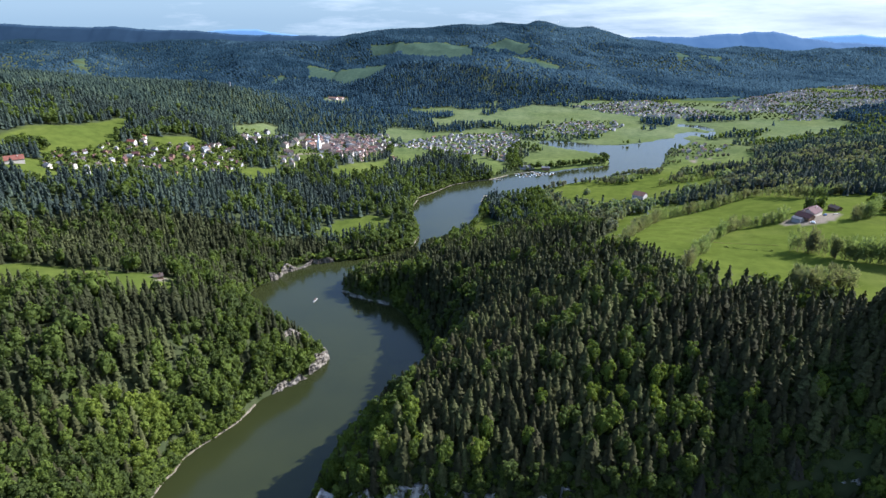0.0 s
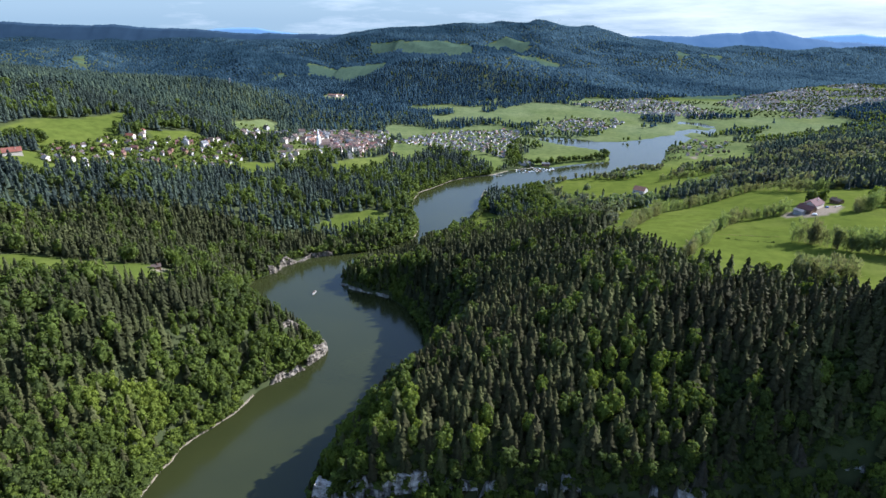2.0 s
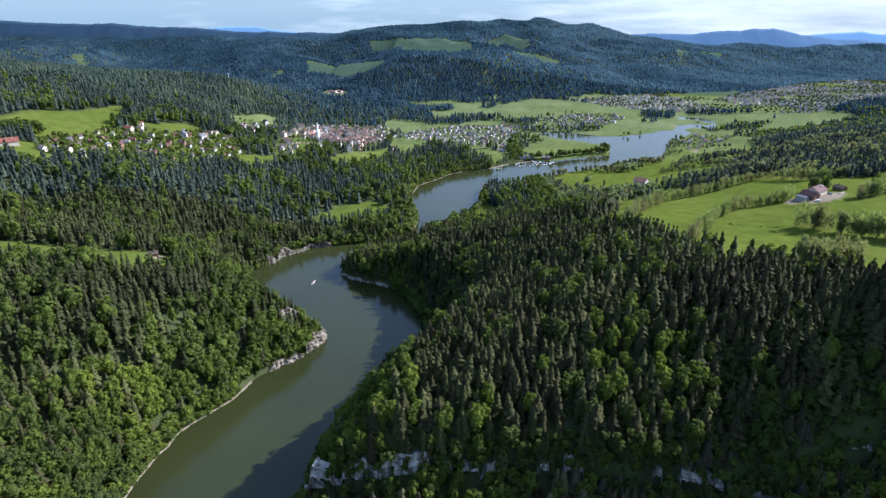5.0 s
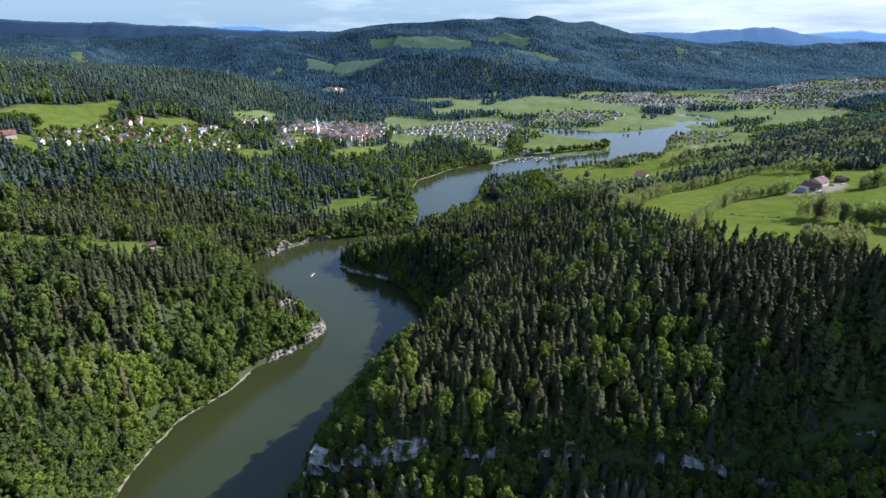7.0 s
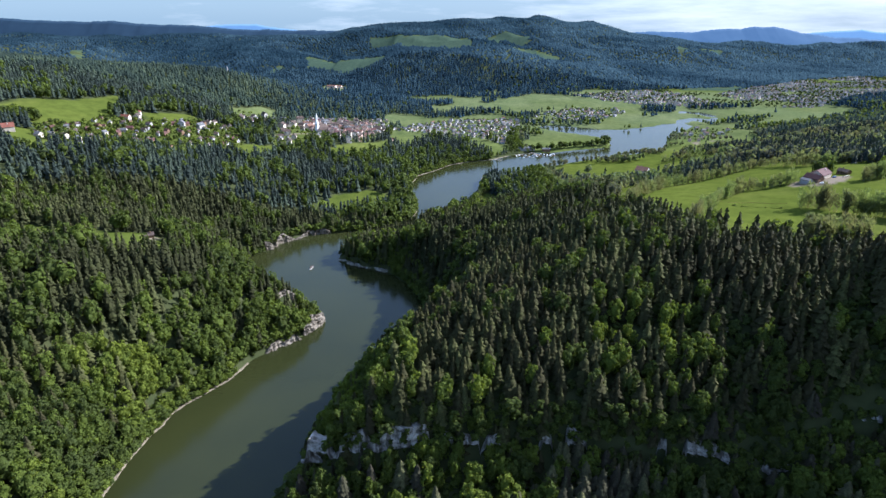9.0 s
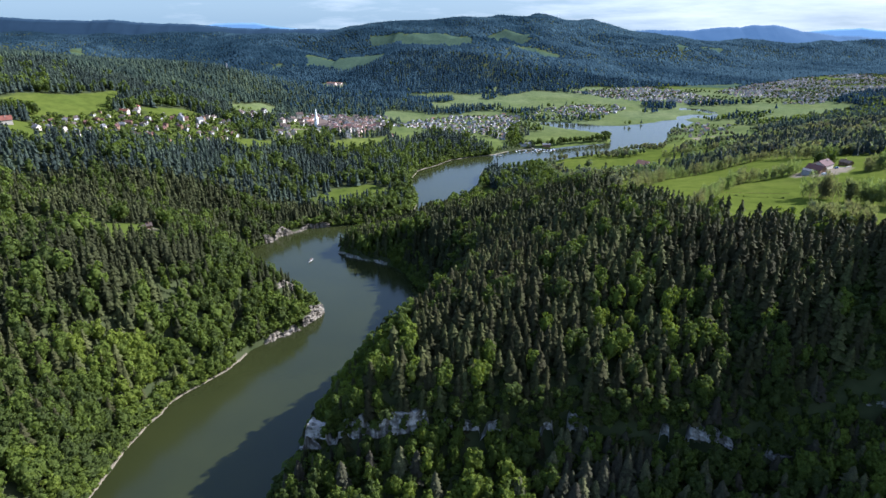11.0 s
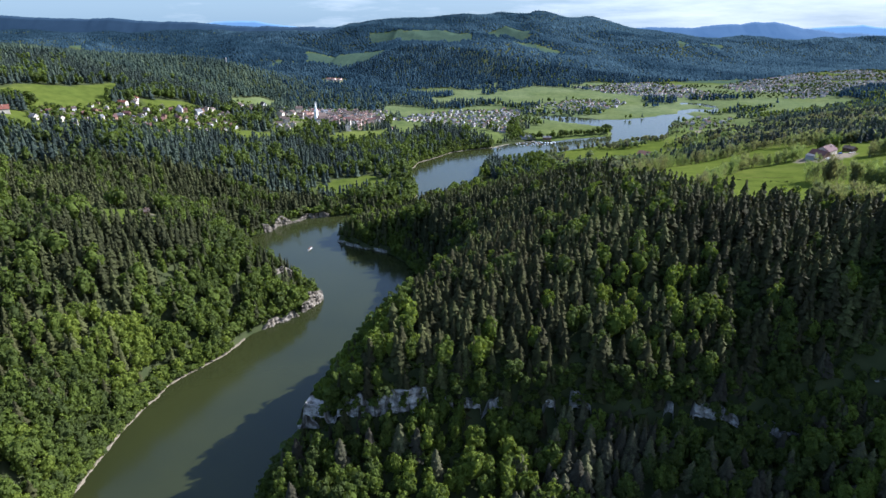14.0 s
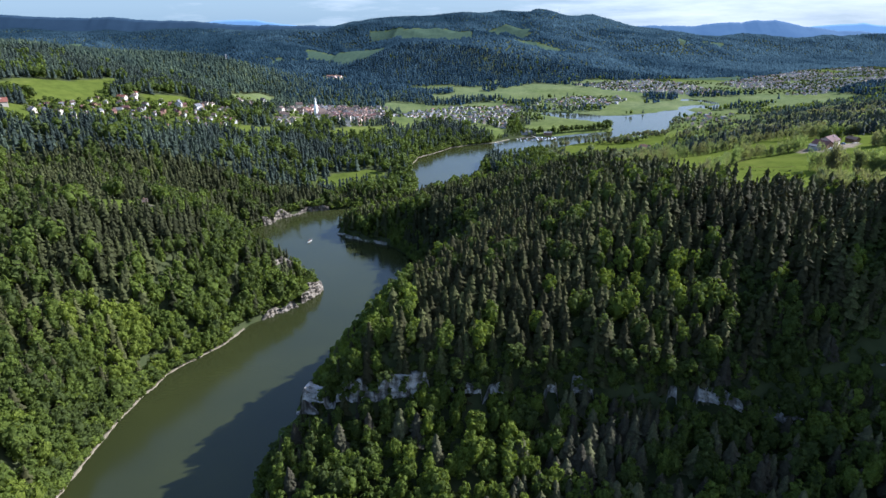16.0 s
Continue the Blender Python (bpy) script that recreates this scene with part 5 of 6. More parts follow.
# ---------------------------------------------------------------- single trees of the near spur
def mesh_join(*parts):
    vs, fs, n = [], [], 0
    for v, f in parts:
        vs.append(v)
        fs.append(np.asarray(f) + n)
        n += len(v)
    return np.concatenate(vs), np.concatenate(fs)


def stick(a, b, ra, rb, sides=6):
    """A tapered round bar from a to b."""
    a, b = np.array(a, float), np.array(b, float)
    d = (b - a) / np.linalg.norm(b - a)
    u = np.cross(d, (0.31, 0.77, 0.55))
    u /= np.linalg.norm(u)
    w = np.cross(d, u)
    an = np.arange(sides) * 2 * math.pi / sides
    ring = np.cos(an)[:, None] * u + np.sin(an)[:, None] * w
    v = np.concatenate([a + ring * ra, b + ring * rb])
    f = []
    for i in range(sides):
        j = (i + 1) % sides
        f += [(i, j, sides + j), (i, sides + j, sides + i)]
    return v, np.array(f)


def shaded_crown(v, f, own, mat):
    me = mesh_of("crown", v, f, mat, True)
    give(me, "tone", own)
    return me


def tree_model(kind, k):
    r = np.random.default_rng(100 + k)
    root = new("spruce_tree" if kind == "spruce" else "beech_tree")
    if kind == "spruce":
        v, f = mesh_join(stick((0, 0, -0.03), (0, 0, 0.5), 0.013, 0.008), stick((0, 0, 0.5), (0, 0, 0.97), 0.008, 0.002))
        part("trunk", mesh_of("trunk", v, f, M_BARK), root)
        v, f, own = spruce_crown(r, 22, 8, 0.20)
        part("crown", shaded_crown(v, f, own, M_SPRUCE_OWN), root)
        tagged(root, "tall dark green spruce standing on a steep slope", "tree", "spruces on the near spur")
    else:
        bits = [stick((0, 0, -0.03), (0.01, 0, 0.42), 0.020, 0.012)]
        for i in range(5):
            a = 6.28 * (i / 5 + 0.1 * r.random())
            bits.append(stick((0.005, 0, 0.28 + 0.05 * i), (0.17 * math.cos(a), 0.17 * math.sin(a), 0.55 + 0.07 * i), 0.009, 0.003, 5))
        v, f = mesh_join(*bits)
        part("trunk", mesh_of("trunk", v, f, M_BARK), root)
        v, f, own = leafy_crown(r, 15, 800, 0.185 + 0.03 * (k % 3), 0.022, 0.10, 0.58)
        part("crown", shaded_crown(v, f, own, M_BEECH_OWN), root)
        tagged(root, "fresh green beech tree on a steep wooded slope", "tree", "beeches on the near spur")
    return root


g = np.random.default_rng(12)
for kind, rows in (("spruce", SINGLE_S), ("beech", SINGLE_B)):
    models = [tree_model(kind, k) for k in range(6)]
    for i, (x, y, z, tall, girth) in enumerate(rows):
        w = tall * girth
        m = Matrix.Translation((x, y, z - 0.3)) @ Matrix.Rotation(g.random() * 6.28, 4, "Z") @ Matrix.Diagonal((w, w, tall, 1))
        if i < 6:
            models[i].matrix_basis = m
        else:
            src = models[i % 6]
            keep_scale, src.scale = src.scale.copy(), (1, 1, 1)
            copy_thing(src, m)
            src.scale = keep_scale


def ground_at(x, y):
    return float(height(np.array([x]), np.array([y]))[0])


dead = new("dead_tree")
v, f = mesh_join(stick((0, 0, -0.5), (0.4, 0, 9), 0.28, 0.16), stick((0.4, 0, 9), (1.2, 0.3, 17), 0.16, 0.04), stick((0.3, 0, 7), (2.6, 0.8, 10.5), 0.09, 0.03), stick((0.5, 0, 10), (-1.5, 0.4, 13), 0.08, 0.02))
part("trunk", mesh_of("trunk", v, f, M_PLANK), dead)
dead.location = (6, 548, ground_at(6, 548))
tagged(dead, "bare grey dead tree leaning out of the spruce wood", "tree")


# ---------------------------------------------------------------- houses
def gable_walls(w, l, h, rise, mat):
    bm = bmesh.new()
    prof = [(-w / 2, -2.5), (w / 2, -2.5), (w / 2, h), (0, h + rise), (-w / 2, h)]
    a = [bm.verts.new((x, -l / 2, z)) for x, z in prof]
    b = [bm.verts.new((x, l / 2, z)) for x, z in prof]
    bm.faces.new(a)
    bm.faces.new(b[::-1])
    for i in range(5):
        j = (i + 1) % 5
        bm.faces.new((a[j], a[i], b[i], b[j]))
    bmesh.ops.recalc_face_normals(bm, faces=bm.faces)
    return bm_mesh("wall", bm, mat)


def gable_roof(w, l, h, rise, mat, eave=0.6, thick=0.28):
    bm = bmesh.new()
    k = rise / (w / 2)
    prof = [(-w / 2 - eave, h - eave * k + 0.02), (0, h + rise + 0.02), (w / 2 + eave, h - eave * k + 0.02),
            (w / 2 + eave, h - eave * k + thick), (0, h + rise + thick * 1.25), (-w / 2 - eave, h - eave * k + thick)]
    a = [bm.verts.new((x, -l / 2 - eave, z)) for x, z in prof]
    b = [bm.verts.new((x, l / 2 + eave, z)) for x, z in prof]
    for r in (a, b):
        bm.faces.new((r[0], r[1], r[4], r[5]))
        bm.faces.new((r[1], r[2], r[3], r[4]))
    for i in range(6):
        j = (i + 1) % 6
        bm.faces.new((a[j], a[i], b[i], b[j]))
    bmesh.ops.recalc_face_normals(bm, faces=bm.faces)
    return bm_mesh("roof", bm, mat)


WINDOW_ME = box("window", M_GLASS, -0.55, 0.55, -0.05, 0.05, -0.7, 0.7)
FRAME_ME = {}


def frame_mesh(mat):
    if mat.name not in FRAME_ME:
        bm = bmesh.new()
        for x0, x1, z0, z1 in ((-0.72, -0.55, -0.85, 0.85), (0.55, 0.72, -0.85, 0.85), (-0.55, 0.55, 0.7, 0.85), (-0.55, 0.55, -0.85, -0.7)):
            box_bm(bm, x0, x1, -0.09, 0.09, z0, z1)
        FRAME_ME[mat.name] = bm_mesh("frame", bm, mat)
    return FRAME_ME[mat.name]


def house(name, w, l, h, rise, wall, roof, label, group="", cols=3, storeys=2, framed=False, doors=True):
    root = new(name)
    part("wall", gable_walls(w, l, h, rise, wall), root)
    part("roof", gable_roof(w, l, h, rise, roof), root)
    bm = bmesh.new()
    box_bm(bm, -0.45, 0.45, -0.45, 0.45, 0, 2.2)
    box_bm(bm, -0.55, 0.55, -0.55, 0.55, 2.2, 2.4)
    part("chimney", bm_mesh("chimney", bm, wall), root, m=pose(w * 0.18, l * 0.2, h + rise * 0.55))
    for side, turn, length in ((-1, 0, w), (1, 90, l)):
        n = cols if side < 0 else max(2, int(l / 4))
        for s in range(storeys):
            for i in range(n):
                u = (i + 0.5) / n * length * 0.86 - length * 0.43
                if side < 0 and s == 0 and i == n // 2 and doors:
                    continue
                m = pose(u, -l / 2 - 0.02, 1.6 + 2.8 * s) if side < 0 else pose(-w / 2 - 0.02, u, 1.6 + 2.8 * s, 0, 0, 90)
                o = part("window", WINDOW_ME, root, m=m)
                if framed:
                    part("frame", frame_mesh(M_TIMBER), o)
    if doors:
        part("door", box("door", M_TIMBER, -0.6, 0.6, -0.06, 0.06, 0, 2.1), root, m=pose((cols // 2 + 0.5) / cols * w * 0.86 - w * 0.43, -l / 2 - 0.03, 0))
    return tagged(root, label, "house", group)


def set_at(ob, x, y, turn=0.0, dz=0.0):
    ob.matrix_basis = pose(x, y, ground_at(x, y) + dz, 0, 0, turn)
    return ob


def village_models(group):
    return [house("house", 9, 12, 4.6, 3.6, M_WALL[2], M_ROOF[0], "grey rendered house with a brown tiled roof", group, 2, 1),
            house("house", 10, 11, 4.6, 3.4, M_WALL[1], M_ROOF[1], "cream rendered house with a grey slate roof", group, 2, 1),
            house("house", 8.5, 10, 4.4, 3.6, M_WALL[0], M_ROOF[0], "small white house with a brown tiled roof", group, 2, 1),
            house("house", 11, 15, 7.6, 3.6, M_WALL[1], M_ROOF[0], "large cream village house with a tiled roof", group, 2, 2),
            house("house", 9, 13, 4.6, 3.6, M_TIMBER, M_ROOF[3], "dark timber house with a purple-brown roof", group, 2, 1)]


def core_models(group):
    return [house("house", 10, 12, 9.0, 2.4, M_WALL[3], M_ROOF[0], "tall pink village house with a brown roof", group, 2, 2),
            house("house", 11, 13, 9.6, 2.6, M_WALL[1], M_ROOF[0], "tall cream village house with a brown roof", group, 2, 2),
            house("house", 10, 14, 8.4, 2.5, M_WALL[0], M_ROOF[1], "white village house with a grey slate roof", group, 2, 2),
            house("house", 12, 15, 10.0, 2.7, M_WALL[1], M_ROOF[3], "large cream village house with a purple-brown roof", group, 2, 2),
            house("house", 9, 12, 8.0, 2.5, M_WALL[3], M_ROOF[4], "pink village house with a rust-brown roof", group, 2, 2)]


PLAN = {"terrace_village": (22.0, 0.75, 0.70), "church_village": (24.0, 0.68, 0.95), "village_core": (19.0, 0.9, 1.0), "pond_hamlet": (29.0, 0.7, 0.62), "upper_hamlet": (30.0, 0.6, 1.1)}
g = np.random.default_rng(33)
HOUSE_SPOTS = []
for n, (step, share, big) in PLAN.items():
    poly = TOWNS[n]
    a = np.array(poly)
    x, y = sites(a[:, 0].min(), a[:, 0].max(), a[:, 1].min(), a[:, 1].max(), step, 7 + len(n))
    k = inside(poly, x, y) & (shore_gap(x, y) > 12) & ~in_any(ALL_FIELDS, x, y) & (g.random(len(x)) < share)
    k &= (np.hypot(x + 283, y - 1300) > 34)
    if n == "church_village":
        k &= ~inside(TOWNS["village_core"], x, y)
    models = (core_models if n in ("village_core", "pond_hamlet") else village_models)("houses of the " + n.replace("_", " "))
    used = set()
    z = height(x, y)
    for px, py, pz in zip(x[k], y[k], z[k]):
        i = int(g.choice([0, 0, 1, 2, 3, 4, 4])) if n == "terrace_village" else int(g.integers(0, 5)) if n in ("village_core", "pond_hamlet") else int(g.choice([0, 1, 2, 2, 3])) if n != "church_village" else int(g.choice([1, 2, 2, 3, 3, 3, 1]))
        s = big * (0.82 + 0.4 * g.random())
        m = pose(px, py, pz, 0, 0, 35 * float(lattice(np.array([px / 80]), np.array([py / 80]), 3)[0]) + 90 * int(g.integers(0, 2)) + 12 * g.normal()) @ Matrix.Diagonal((s, s, s * (0.9 + 0.3 * g.random()), 1))
        if i not in used:
            used.add(i)
            models[i].matrix_basis = m
        else:
            keep_scale = models[i].scale.copy()
            models[i].scale = (1, 1, 1)
            copy_thing(models[i], m)
            models[i].scale = keep_scale
        HOUSE_SPOTS.append((px, py))
    for i in range(5):
        if i not in used:
            for o in list(models[i].children_recursive) + [models[i]]:
                bpy.data.objects.remove(o)


# garden sheds on the terrace
g = np.random.default_rng(71)
a = np.array(TOWNS["terrace_village"])
x, y = sites(a[:, 0].min(), a[:, 0].max(), a[:, 1].min(), a[:, 1].max(), 19.0, 73)
k = inside(TOWNS["terrace_village"], x, y)
HS = np.array(HOUSE_SPOTS)
sheds = []
for roof, tint in ((0, "brown"), (1, "grey"), (3, "purple-brown")):
    s = new("garden_shed")
    part("wall", gable_walls(3.6, 4.8, 2.3, 1.1, M_TIMBER), s)
    part("roof", gable_roof(3.6, 4.8, 2.3, 1.1, M_ROOF[roof], 0.35, 0.15), s)
    part("door", box("door", M_PLANK, -0.5, 0.5, -0.05, 0.05, 0, 1.9), s, m=pose(0, -2.42, 0))
    sheds.append(tagged(s, "small timber garden shed with a " + tint + " roof", "shed", "garden sheds of the terrace village"))
n = 0
for px, py in zip(x[k], y[k]):
    if np.hypot(HS[:, 0] - px, HS[:, 1] - py).min() < 9 or g.random() < 0.25:
        continue
    m = pose(px, py, ground_at(px, py), 0, 0, 360 * g.random())
    if n < 3:
        sheds[n].matrix_basis = m
    else:
        copy_thing(sheds[n % 3], m)
    n += 1


# the far town, hundreds of small houses in one mesh
def far_houses(name, x, y, label, size=1.0):
    g = np.random.default_rng(91)
    z = height(x, y)
    vs, fs, mi, n = [], [], [], 0
    base_f = [(0, 1, 6, 5), (1, 2, 7, 6), (2, 3, 8, 7), (3, 4, 9, 8)]
    for px, py, pz in zip(x, y, z):
        w, l, h = 6.2 + 2.8 * g.random(), 7.5 + 4.5 * g.random() * (1 + (g.random() < 0.10) * 3.0), 2.8 + 2.4 * g.random() ** 2
        w, l = w * size, l * size
        r = h + w * 0.32
        prof = np.array([(-w / 2, -2), (-w / 2, h), (0, r), (w / 2, h), (w / 2, -2)])
        v = np.array([(a, s * l / 2, b) for s in (-1, 1) for a, b in prof])
        t = g.random() * 3.1
        c, s = math.cos(t), math.sin(t)
        vs.append(np.stack([v[:, 0] * c - v[:, 1] * s + px, v[:, 0] * s + v[:, 1] * c + py, v[:, 2] + pz], 1))
        wall, roof = int(g.choice([0, 1, 2, 2, 2])), 3 + int(g.choice([0, 0, 1, 1, 1, 2]))
        fs += [tuple(q + n for q in f) for f in base_f] + [(n, n + 1, n + 3, n + 4), (n + 5, n + 9, n + 8, n + 6), (n + 1, n + 2, n + 3, n + 3), (n + 6, n + 8, n + 7, n + 7)]
        mi += [wall, roof, roof, wall, wall, wall, wall, wall]
        n += 10
    me = bpy.data.meshes.new(name)
    me.from_pydata([tuple(v) for v in np.concatenate(vs)], [], [tuple(dict.fromkeys(f)) for f in fs])
    for m in M_WALL[:3] + [M_ROOF[0], M_ROOF[1], M_ROOF[4]]:
        me.materials.append(m)
    me.polygons.foreach_set("material_index", np.array(mi, np.int32))
    me.update()
    tagged(new(name, me), label, "houses", kind="stuff")


a = np.array(FAR_TOWN)
x, y = sites(a[:, 0].min(), a[:, 0].max(), a[:, 1].min(), a[:, 1].max(), 17.5, 19)
k = inside(FAR_TOWN, x, y) & (lattice(x / 130, y / 130, 51) > -0.32)
far_houses("far_town_houses", x[k], y[k], "pale houses of a distant valley town", 0.8)
for n, step, label in (("lake_town", 18.0, "white and grey houses of a small lakeside town"), ("peninsula_hamlet", 19.0, "pale houses of a hamlet above the lake")):
    b = np.array(TOWNS[n])
    x, y = sites(b[:, 0].min(), b[:, 0].max(), b[:, 1].min(), b[:, 1].max(), step, 15)
    k = inside(TOWNS[n], x, y) & (shore_gap(x, y) > 10) & ~in_any(ALL_FIELDS, x, y) & (lattice(x / 45, y / 45, 53) > -0.4)
    far_houses(n + "_houses", x[k], y[k], label, 0.92)
x, y = sites(a[:, 0].min(), a[:, 0].max(), a[:, 1].min(), a[:, 1].max(), 19.0, 20)
k = inside(FAR_TOWN, x, y) & (lattice(x / 60, y / 60, 52) > -0.1)
x, y = x[k], y[k]
plant("town_trees", LEAFY["distant"], np.stack([x, y, height(x, y)], 1), 6 + 7 * g.random(len(x)), 1.0 + 0.5 * g.random(len(x)), g.random(len(x)) * 0.12, M_BEECH, "garden trees of a distant town", "trees")


# ---------------------------------------------------------------- church
church = new("church")
part("wall", gable_walls(13, 30, 10, 6.5, M_WALL[1]), church, m=pose(0, 17, 0))
part("roof", gable_roof(13, 30, 10, 6.5, M_ROOF[0]), church, "brown tiled nave roof", m=pose(0, 17, 0))
tower = part("tower", box("tower", M_WHITE, -3.4, 3.4, -3.4, 3.4, -3, 24, 0.15), church, "white rendered bell tower")
bm = bmesh.new()
bmesh.ops.create_cone(bm, cap_ends=True, segments=8, radius1=4.1, radius2=2.0, depth=5, matrix=Matrix.Translation((0, 0, 26.5)))
bmesh.ops.create_cone(bm, cap_ends=True, segments=8, radius1=2.1, radius2=1.7, depth=3.4, matrix=Matrix.Translation((0, 0, 30.6)))
bmesh.ops.create_cone(bm, cap_ends=True, segments=8, radius1=2.3, radius2=0.12, depth=13, matrix=Matrix.Translation((0, 0, 38.7)))
part("spire", bm_mesh("spire", bm, M_WHITE), tower, "pale grey spire")
for i, (x, y, turn) in enumerate(((0, -3.43, 0), (-3.43, 0, 90), (3.43, 0, 90))):
    part("louvre", box("louvre", M_TIMBER, -0.9, 0.9, -0.06, 0.06, 17.5, 21.5), tower, "dark louvred bell opening", pose(x, y, 0, 0, 0, turn))
for i in range(5):
    part("window", box("window", M_GLASS, -0.06, 0.06, -0.8, 0.8, 3.0, 7.5), church, "tall nave window", pose(-6.53, 6 + 5.5 * i, 0))
part("door", box("door", M_TIMBER, -1.1, 1.1, -0.08, 0.08, 0, 3.2), church, "", pose(0, -3.45, 0))
tagged(church, "cream village church with a white bell tower and grey spire", "church")
set_at(church, -283, 1300, -25)

# ---------------------------------------------------------------- farms and lone houses
farm = house("farmhouse", 15, 23, 5.6, 4.4, M_WALL[1], M_ROOF[3], "large cream farmhouse with a purple-brown roof beside a yard", "", 4, 2, True)
set_at(farm, 424, 626, -52)
part("canopy", gable_roof(9, 12, 3.4, 1.2, M_ROOF[3]), farm, "low purple-brown lean-to roof", pose(-3, -17, 0.4))
part("lean_to", gable_walls(9, 12, 3.4, 1.2, M_TIMBER), farm, "timber lean-to", pose(-3, -17, 0.4))
barn = house("barn", 11, 16, 4.6, 3.6, M_TIMBER, M_ROOF[3], "dark timber barn with a purple-brown roof", "", 2, 1)
set_at(barn, 408, 611, 28)
part("annexe", gable_walls(7, 10, 3.0, 1.4, M_WALL[2]), barn, "low grey annexe", pose(-9.2, 2, 0))
part("annexe_roof", gable_roof(7, 10, 3.0, 1.4, M_ROOF[1], 0.5, 0.2), barn, "grey sheeted annexe roof", pose(-9.2, 2, 0))
shed = house("shed", 8, 12, 3.6, 2.2, M_TIMBER, M_ROOF[0], "small dark timber shed at the edge of a pasture", "", 2, 1)
set_at(shed, 466, 648, 20)
set_at(house("chalet", 6.8, 8.4, 2.5, 2.1, M_TIMBER, M_ROOF[0], "small timber chalet with a brown roof in a clearing", "", 2, 1, True), -291, 531, -58)
set_at(house("barn", 14, 23, 5.2, 5.0, M_WALL[1], M_ROOF[2], "long cream farm building with a bright red roof", "", 3, 2, True), -603, 792, -53)
set_at(house("house", 17, 20, 7.6, 5.2, M_WALL[0], M_ROOF[4], "large white house with a rust-brown roof among trees", "", 3, 2, True), 341, 953, 48)
set_at(house("garage", 10, 13, 3.5, 2.0, M_WALL[2], M_ROOF[1], "low grey outbuilding with a slate roof", "", 2, 1), 326, 933, -35)
set_at(house("house", 11, 13, 7.5, 4.0, M_WALL[0], M_ROOF[1], "tall white house with a slate roof on a terrace", "", 2, 2, True), -474, 1048, 15)
set_at(house("house", 11, 14, 6.5, 3.8, M_WALL[0], M_ROOF[1], "white house with a blue-grey slate roof", "", 2, 2, True), -450, 1070, -20)
set_at(house("house", 9, 16, 4.4, 3.0, M_WALL[1], M_ROOF[2], "low house with a bright red roof at a field's edge", "", 2, 1), -562, 1028, 80)
set_at(house("house", 8, 9, 6.5, 3.0, M_WALL[0], M_ROOF[2], "small white house standing beside a pasture", "", 2, 1), -556, 1062, 10)
set_at(house("house", 13, 16, 9.5, 3.2, M_WALL[0], M_ROOF[1], "three-storey white house on a green slope", "", 3, 3, True), -205, 1232, 30)
set_at(house("house", 10, 13, 6.0, 3.0, M_WALL[3], M_ROOF[2], "house with orange-pink walls and a red roof", "", 2, 1), -119, 1338, 60)
set_at(house("school", 16, 52, 9.0, 4.0, M_WALL[0], M_ROOF[0], "long white building with a brown roof beside the church", "", 3, 2), -262, 1312, -62)

# the farm's yard
def van(x, y, turn, paint, label):
    v = new("van")
    part("body", box("body", paint, -0.95, 0.95, -2.4, 2.4, 0.35, 1.2, 0.12), v)
    cab = part("cab", box("cab", paint, -0.85, 0.85, -1.9, 1.3, 1.2, 2.0, 0.15), v)
    part("windscreen", box("windscreen", M_GLASS, -0.75, 0.75, -0.04, 0.04, 1.25, 1.85), cab, m=pose(0, 1.32, 0))
    for sx in (-0.9, 0.9):
        for sy in (-1.5, 1.5):
            bm = bmesh.new()
            bmesh.ops.create_cone(bm, cap_ends=True, segments=12, radius1=0.36, radius2=0.36, depth=0.22, matrix=Matrix.Rotation(radians(90), 4, "Y"))
            part("wheel", bm_mesh("wheel", bm, M_BARK), v, m=pose(sx, sy, 0.36))
    set_at(v, x, y, turn)
    tagged(v, label, "van")


van(409, 597, 60, M_WHITE, "white van parked in a farmyard")
van(437, 621, 100, M_BLUE, "dark blue van parked beside a farmhouse")
bm = bmesh.new()
bmesh.ops.create_cone(bm, cap_ends=True, segments=14, radius1=0.75, radius2=0.75, depth=1.25, matrix=Matrix.Rotation(radians(90), 4, "Y"))
bmesh.ops.bevel(bm, geom=bm.edges, offset=0.08, segments=1)
bale_me = bm_mesh("bale", bm, M_PLANK)
for i in range(7):
    b = new("hay_bale", bale_me)
    set_at(b, 448 + 1.6 * i, 622 + 0.9 * i, 20 + 5 * i, 0.72)
    tagged(b, "round brown hay bale standing in a farmyard", "hay bale", "bales of the farm")

set_at(house("factory_hall", 14, 34, 5.0, 2.6, M_WALL[3], M_ROOF[4], "long pinkish works hall with a rust-brown roof in the woods", "", 3, 1), -416, 2222, 70)
set_at(house("factory_hall", 12, 24, 4.5, 2.2, M_WALL[3], M_ROOF[4], "pinkish works hall with a rust-brown roof in the woods", "", 3, 1), -395, 2252, 75)

look_tower = new("lookout_tower")
part("shaft", box("shaft", M_WALL[2], -1.1, 1.1, -1.1, 1.1, -2, 21, 0.2), look_tower)
part("parapet", box("parapet", M_WALL[2], -1.4, 1.4, -1.4, 1.4, 21, 22.2, 0.1), look_tower)
tagged(look_tower, "slim white tower rising from a wooded knoll", "tower")
set_at(look_tower, -637, 1768)

mast = new("radio_mast")
part("pole", mesh_of("pole", *stick((0, 0, -2), (0, 0, 58), 1.1, 0.35, 8), M_METAL), mast)
for z in (30, 40, 50):
    part("antenna", box("antenna", M_WHITE, -1.4, 1.4, -0.5, 0.5, z, z + 3, 0.1), mast)
tagged(mast, "slender radio mast on the mountain's summit", "mast")
set_at(mast, 905, 4785)


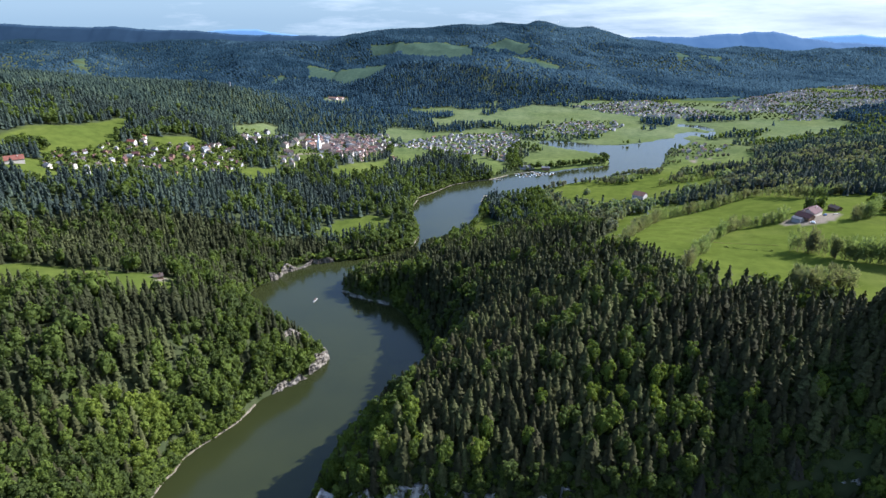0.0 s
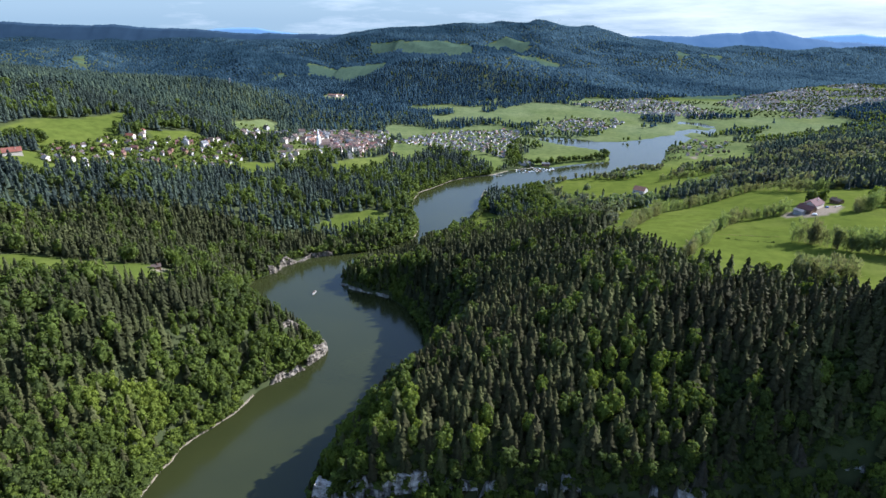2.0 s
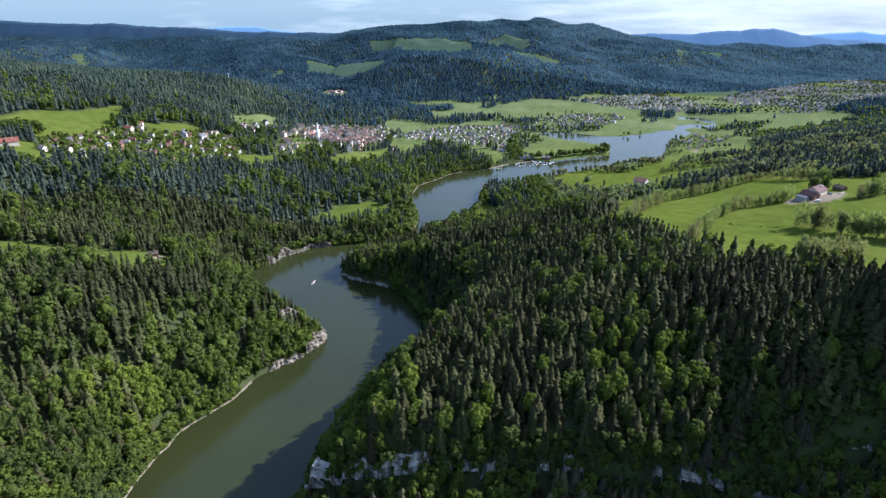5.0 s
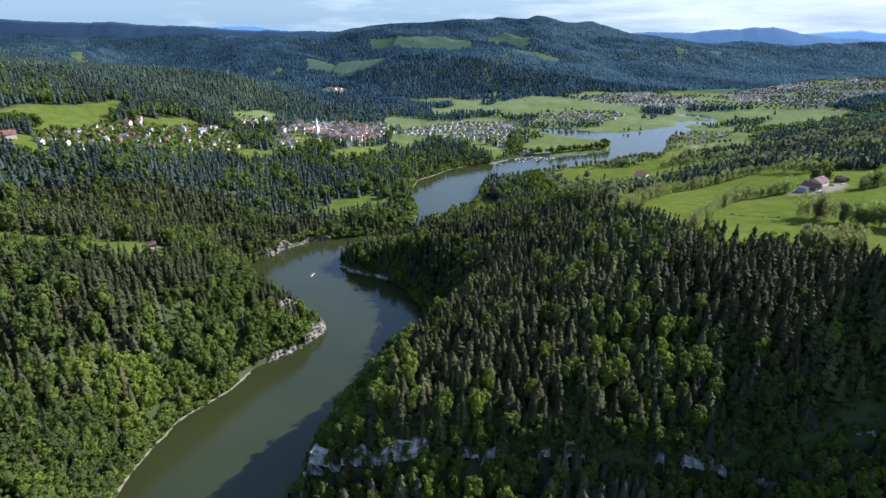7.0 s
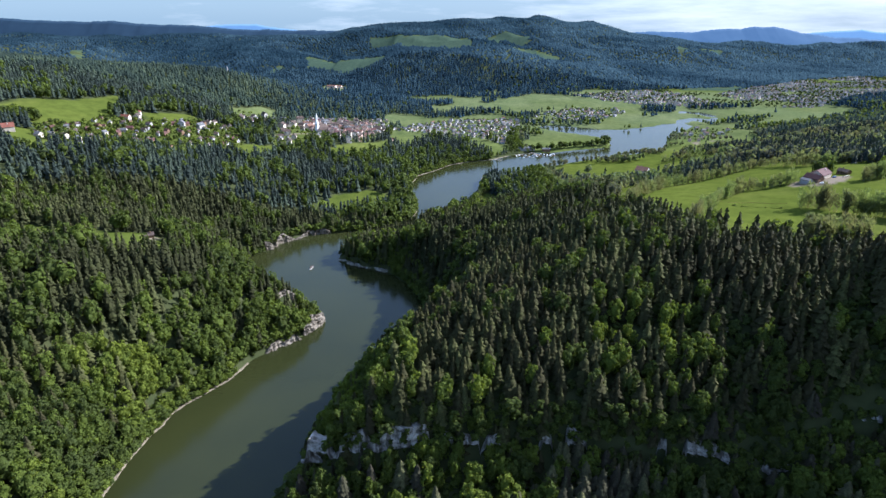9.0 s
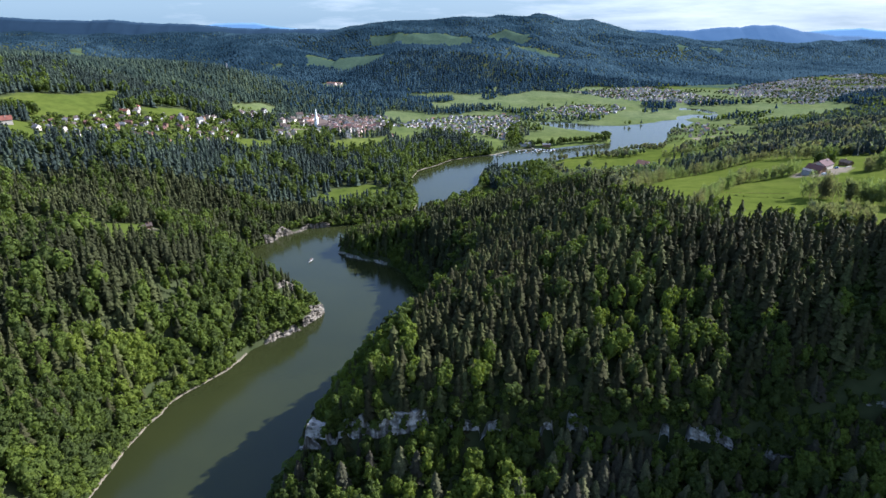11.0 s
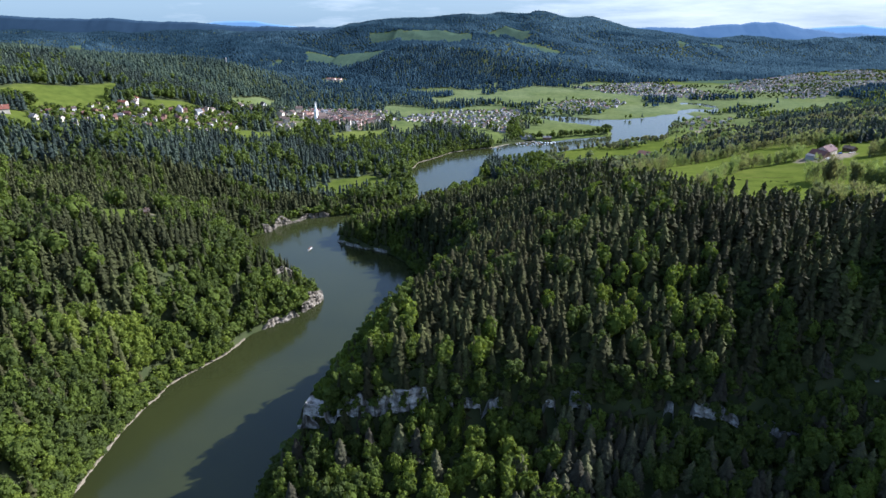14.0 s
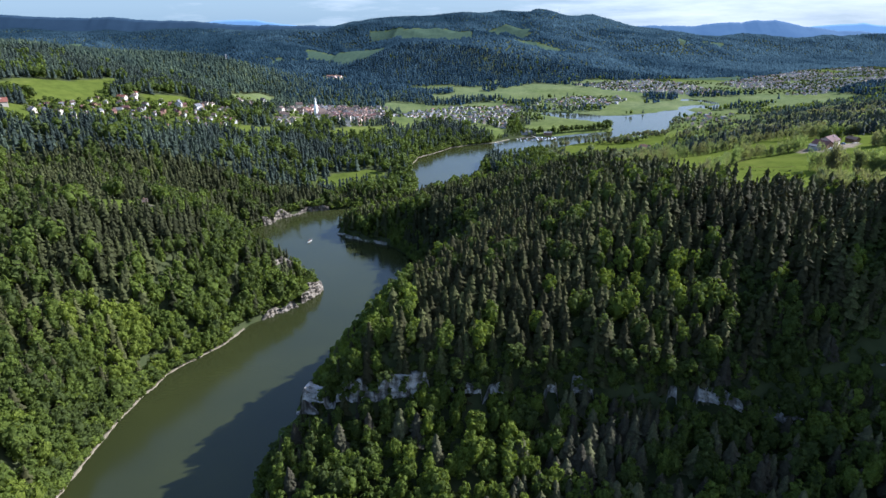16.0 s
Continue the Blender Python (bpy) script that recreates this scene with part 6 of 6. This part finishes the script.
# ---------------------------------------------------------------- pasture fence
def fence(line, label):
    p, t = resample(line, 3.2)
    root = new("fence")
    post = box("post", M_TIMBER, -0.09, 0.09, -0.09, 0.09, -0.4, 1.25, 0.02)
    z = height(p[:, 0], p[:, 1])
    for (px, py), pz in zip(p, z):
        part("post", post, root, m=pose(px, py, pz))
    for i in range(len(p) - 1):
        for h in (0.55, 1.05):
            v, f = stick((*p[i], z[i] + h), (*p[i + 1], z[i + 1] + h), 0.05, 0.05, 4)
            part("rail", mesh_of("rail", v, f, M_TIMBER), root)
    tagged(root, label, "fence")


fence([(283, 562), (300, 556), (318, 548), (340, 538)], "dark timber fence across a green pasture")


# ---------------------------------------------------------------- boats and jetties
def hull_mesh(l, w, d, mat):
    """A boat's hull: pointed bow, square stern, sheer line and a deck."""
    ks = np.linspace(0, 1, 9)
    v, f = [], []
    for k in ks:
        half = w / 2 * (1 - max(0.0, (k - 0.55) / 0.45) ** 2.2) + 0.02
        z = d * (0.9 + 0.35 * k ** 2)
        y = -l / 2 + l * k
        v += [(-half * 0.55, y, -0.35 * d), (-half, y, 0.15 * d), (-half * 1.04, y, z), (half * 1.04, y, z), (half, y, 0.15 * d), (half * 0.55, y, -0.35 * d)]
    for i in range(8):
        for j in range(6):
            f.append((i * 6 + j, i * 6 + (j + 1) % 6, i * 6 + 6 + (j + 1) % 6, i * 6 + 6 + j))
    bm = bmesh.new()
    vs = [bm.verts.new(p) for p in v]
    for q in f:
        bm.faces.new([vs[i] for i in q])
    bm.faces.new(vs[:6][::-1])
    bm.faces.new(vs[-6:])
    bmesh.ops.recalc_face_normals(bm, faces=bm.faces)
    return bm_mesh("hull", bm, mat)


boat = new("tour_boat")
part("hull", hull_mesh(23, 5.2, 1.3, M_WALL[2]), boat, "pale grey hull")
cabin = part("cabin", box("cabin", M_WHITE, -2.1, 2.1, -8.5, 5.5, 1.2, 2.0, 0.08), boat)
for i in range(7):
    for s in (-1, 1):
        part("window", box("window", M_GLASS, -0.04, 0.04, -0.8, 0.8, 0, 0.95), cabin, m=pose(2.08 * s, -7.5 + 2.0 * i, 2.02))
for i in range(8):
    for s in (-1, 1):
        part("pillar", box("pillar", M_WHITE, -0.07, 0.07, -0.1, 0.1, 0, 1.0), cabin, m=pose(2.02 * s, -8.4 + 1.96 * i, 2.0))
part("roof", box("roof", M_ROOF[0], -2.6, 2.6, -10.6, 7.0, 3.0, 3.2, 0.06), boat, "brown cabin roof")
part("wheelhouse", box("wheelhouse", M_TIMBER, -1.1, 1.1, 3.6, 6.0, 3.2, 4.7, 0.1), boat)
part("mast", mesh_of("mast", *stick((0, 4.4, 4.7), (0, 4.2, 7.2), 0.06, 0.03), M_METAL), boat)
boat.matrix_basis = pose(-161, 643, 0.0, 0, 0, 171) @ Matrix.Scale(0.5, 4)
tagged(boat, "pale tour boat with a brown roof on the river", "boat")

models = []
for cover, label in ((M_WHITE, "small white motorboat moored at a jetty"), (M_BLUE, "small moored boat under a blue cover"), (M_TIMBER, "small brown wooden boat moored at a jetty")):
    b = new("motorboat")
    part("hull", hull_mesh(6.5, 2.3, 0.7, M_WHITE if cover is not M_TIMBER else M_TIMBER), b)
    part("cover", box("cover", cover, -0.8, 0.8, -2.4, 1.2, 0.6, 1.15, 0.2), b)
    models.append(tagged(b, label, "boat", "boats of the marina"))
g = np.random.default_rng(8)
SPOT = [(x, y) for x, y in zip(np.linspace(166, 252, 13), 1266 + 6 * np.sin(np.arange(13)) + np.linspace(0, 22, 13))] + [(x, y) for x, y in zip(np.linspace(172, 250, 11), 1251 + np.linspace(0, 22, 11))]
for i, (x, y) in enumerate(SPOT):
    m = pose(x, y, 0, 0, 0, 25 + 20 * g.normal())
    if i < 3:
        models[i].matrix_basis = m
    else:
        copy_thing(models[int(g.integers(0, 3))], m)


def jetty(x, y, turn, length, width=2.2):
    root = new("jetty")
    n = int(length / 1.1)
    plank, pile = box("plank", M_PLANK, -width / 2, width / 2, 0.02, 1.06, 0.55, 0.70, 0.02), mesh_of("pile", *stick((0, 0, -3), (0, 0, 1.2), 0.14, 0.12), M_TIMBER)
    for i in range(n):
        part("plank", plank, root, m=pose(0, i * 1.1, 0.004 * (i % 3)))
    for i in range(0, n, 5):
        for s in (-1, 1):
            part("pile", pile, root, m=pose(s * width / 2, i * 1.1, 0))
    root.matrix_basis = pose(x, y, 0, 0, 0, turn)
    tagged(root, "grey plank jetty on piles in the lake", "jetty", "jetties of the marina")


jetty(163, 1276, -70, 46)
jetty(205, 1304, -160, 42)
jetty(112, 1232, -120, 20)
set_at(house("boathouse", 14, 34, 5.0, 2.6, M_WALL[2], M_ROOF[1], "long grey boathouse with a slate roof by the marina", "", 3, 1), 196, 1318, -80)
set_at(house("boathouse", 10, 18, 4.5, 2.4, M_TIMBER, M_ROOF[1], "timber boathouse beside the jetties", "", 2, 1), 240, 1311, -95)
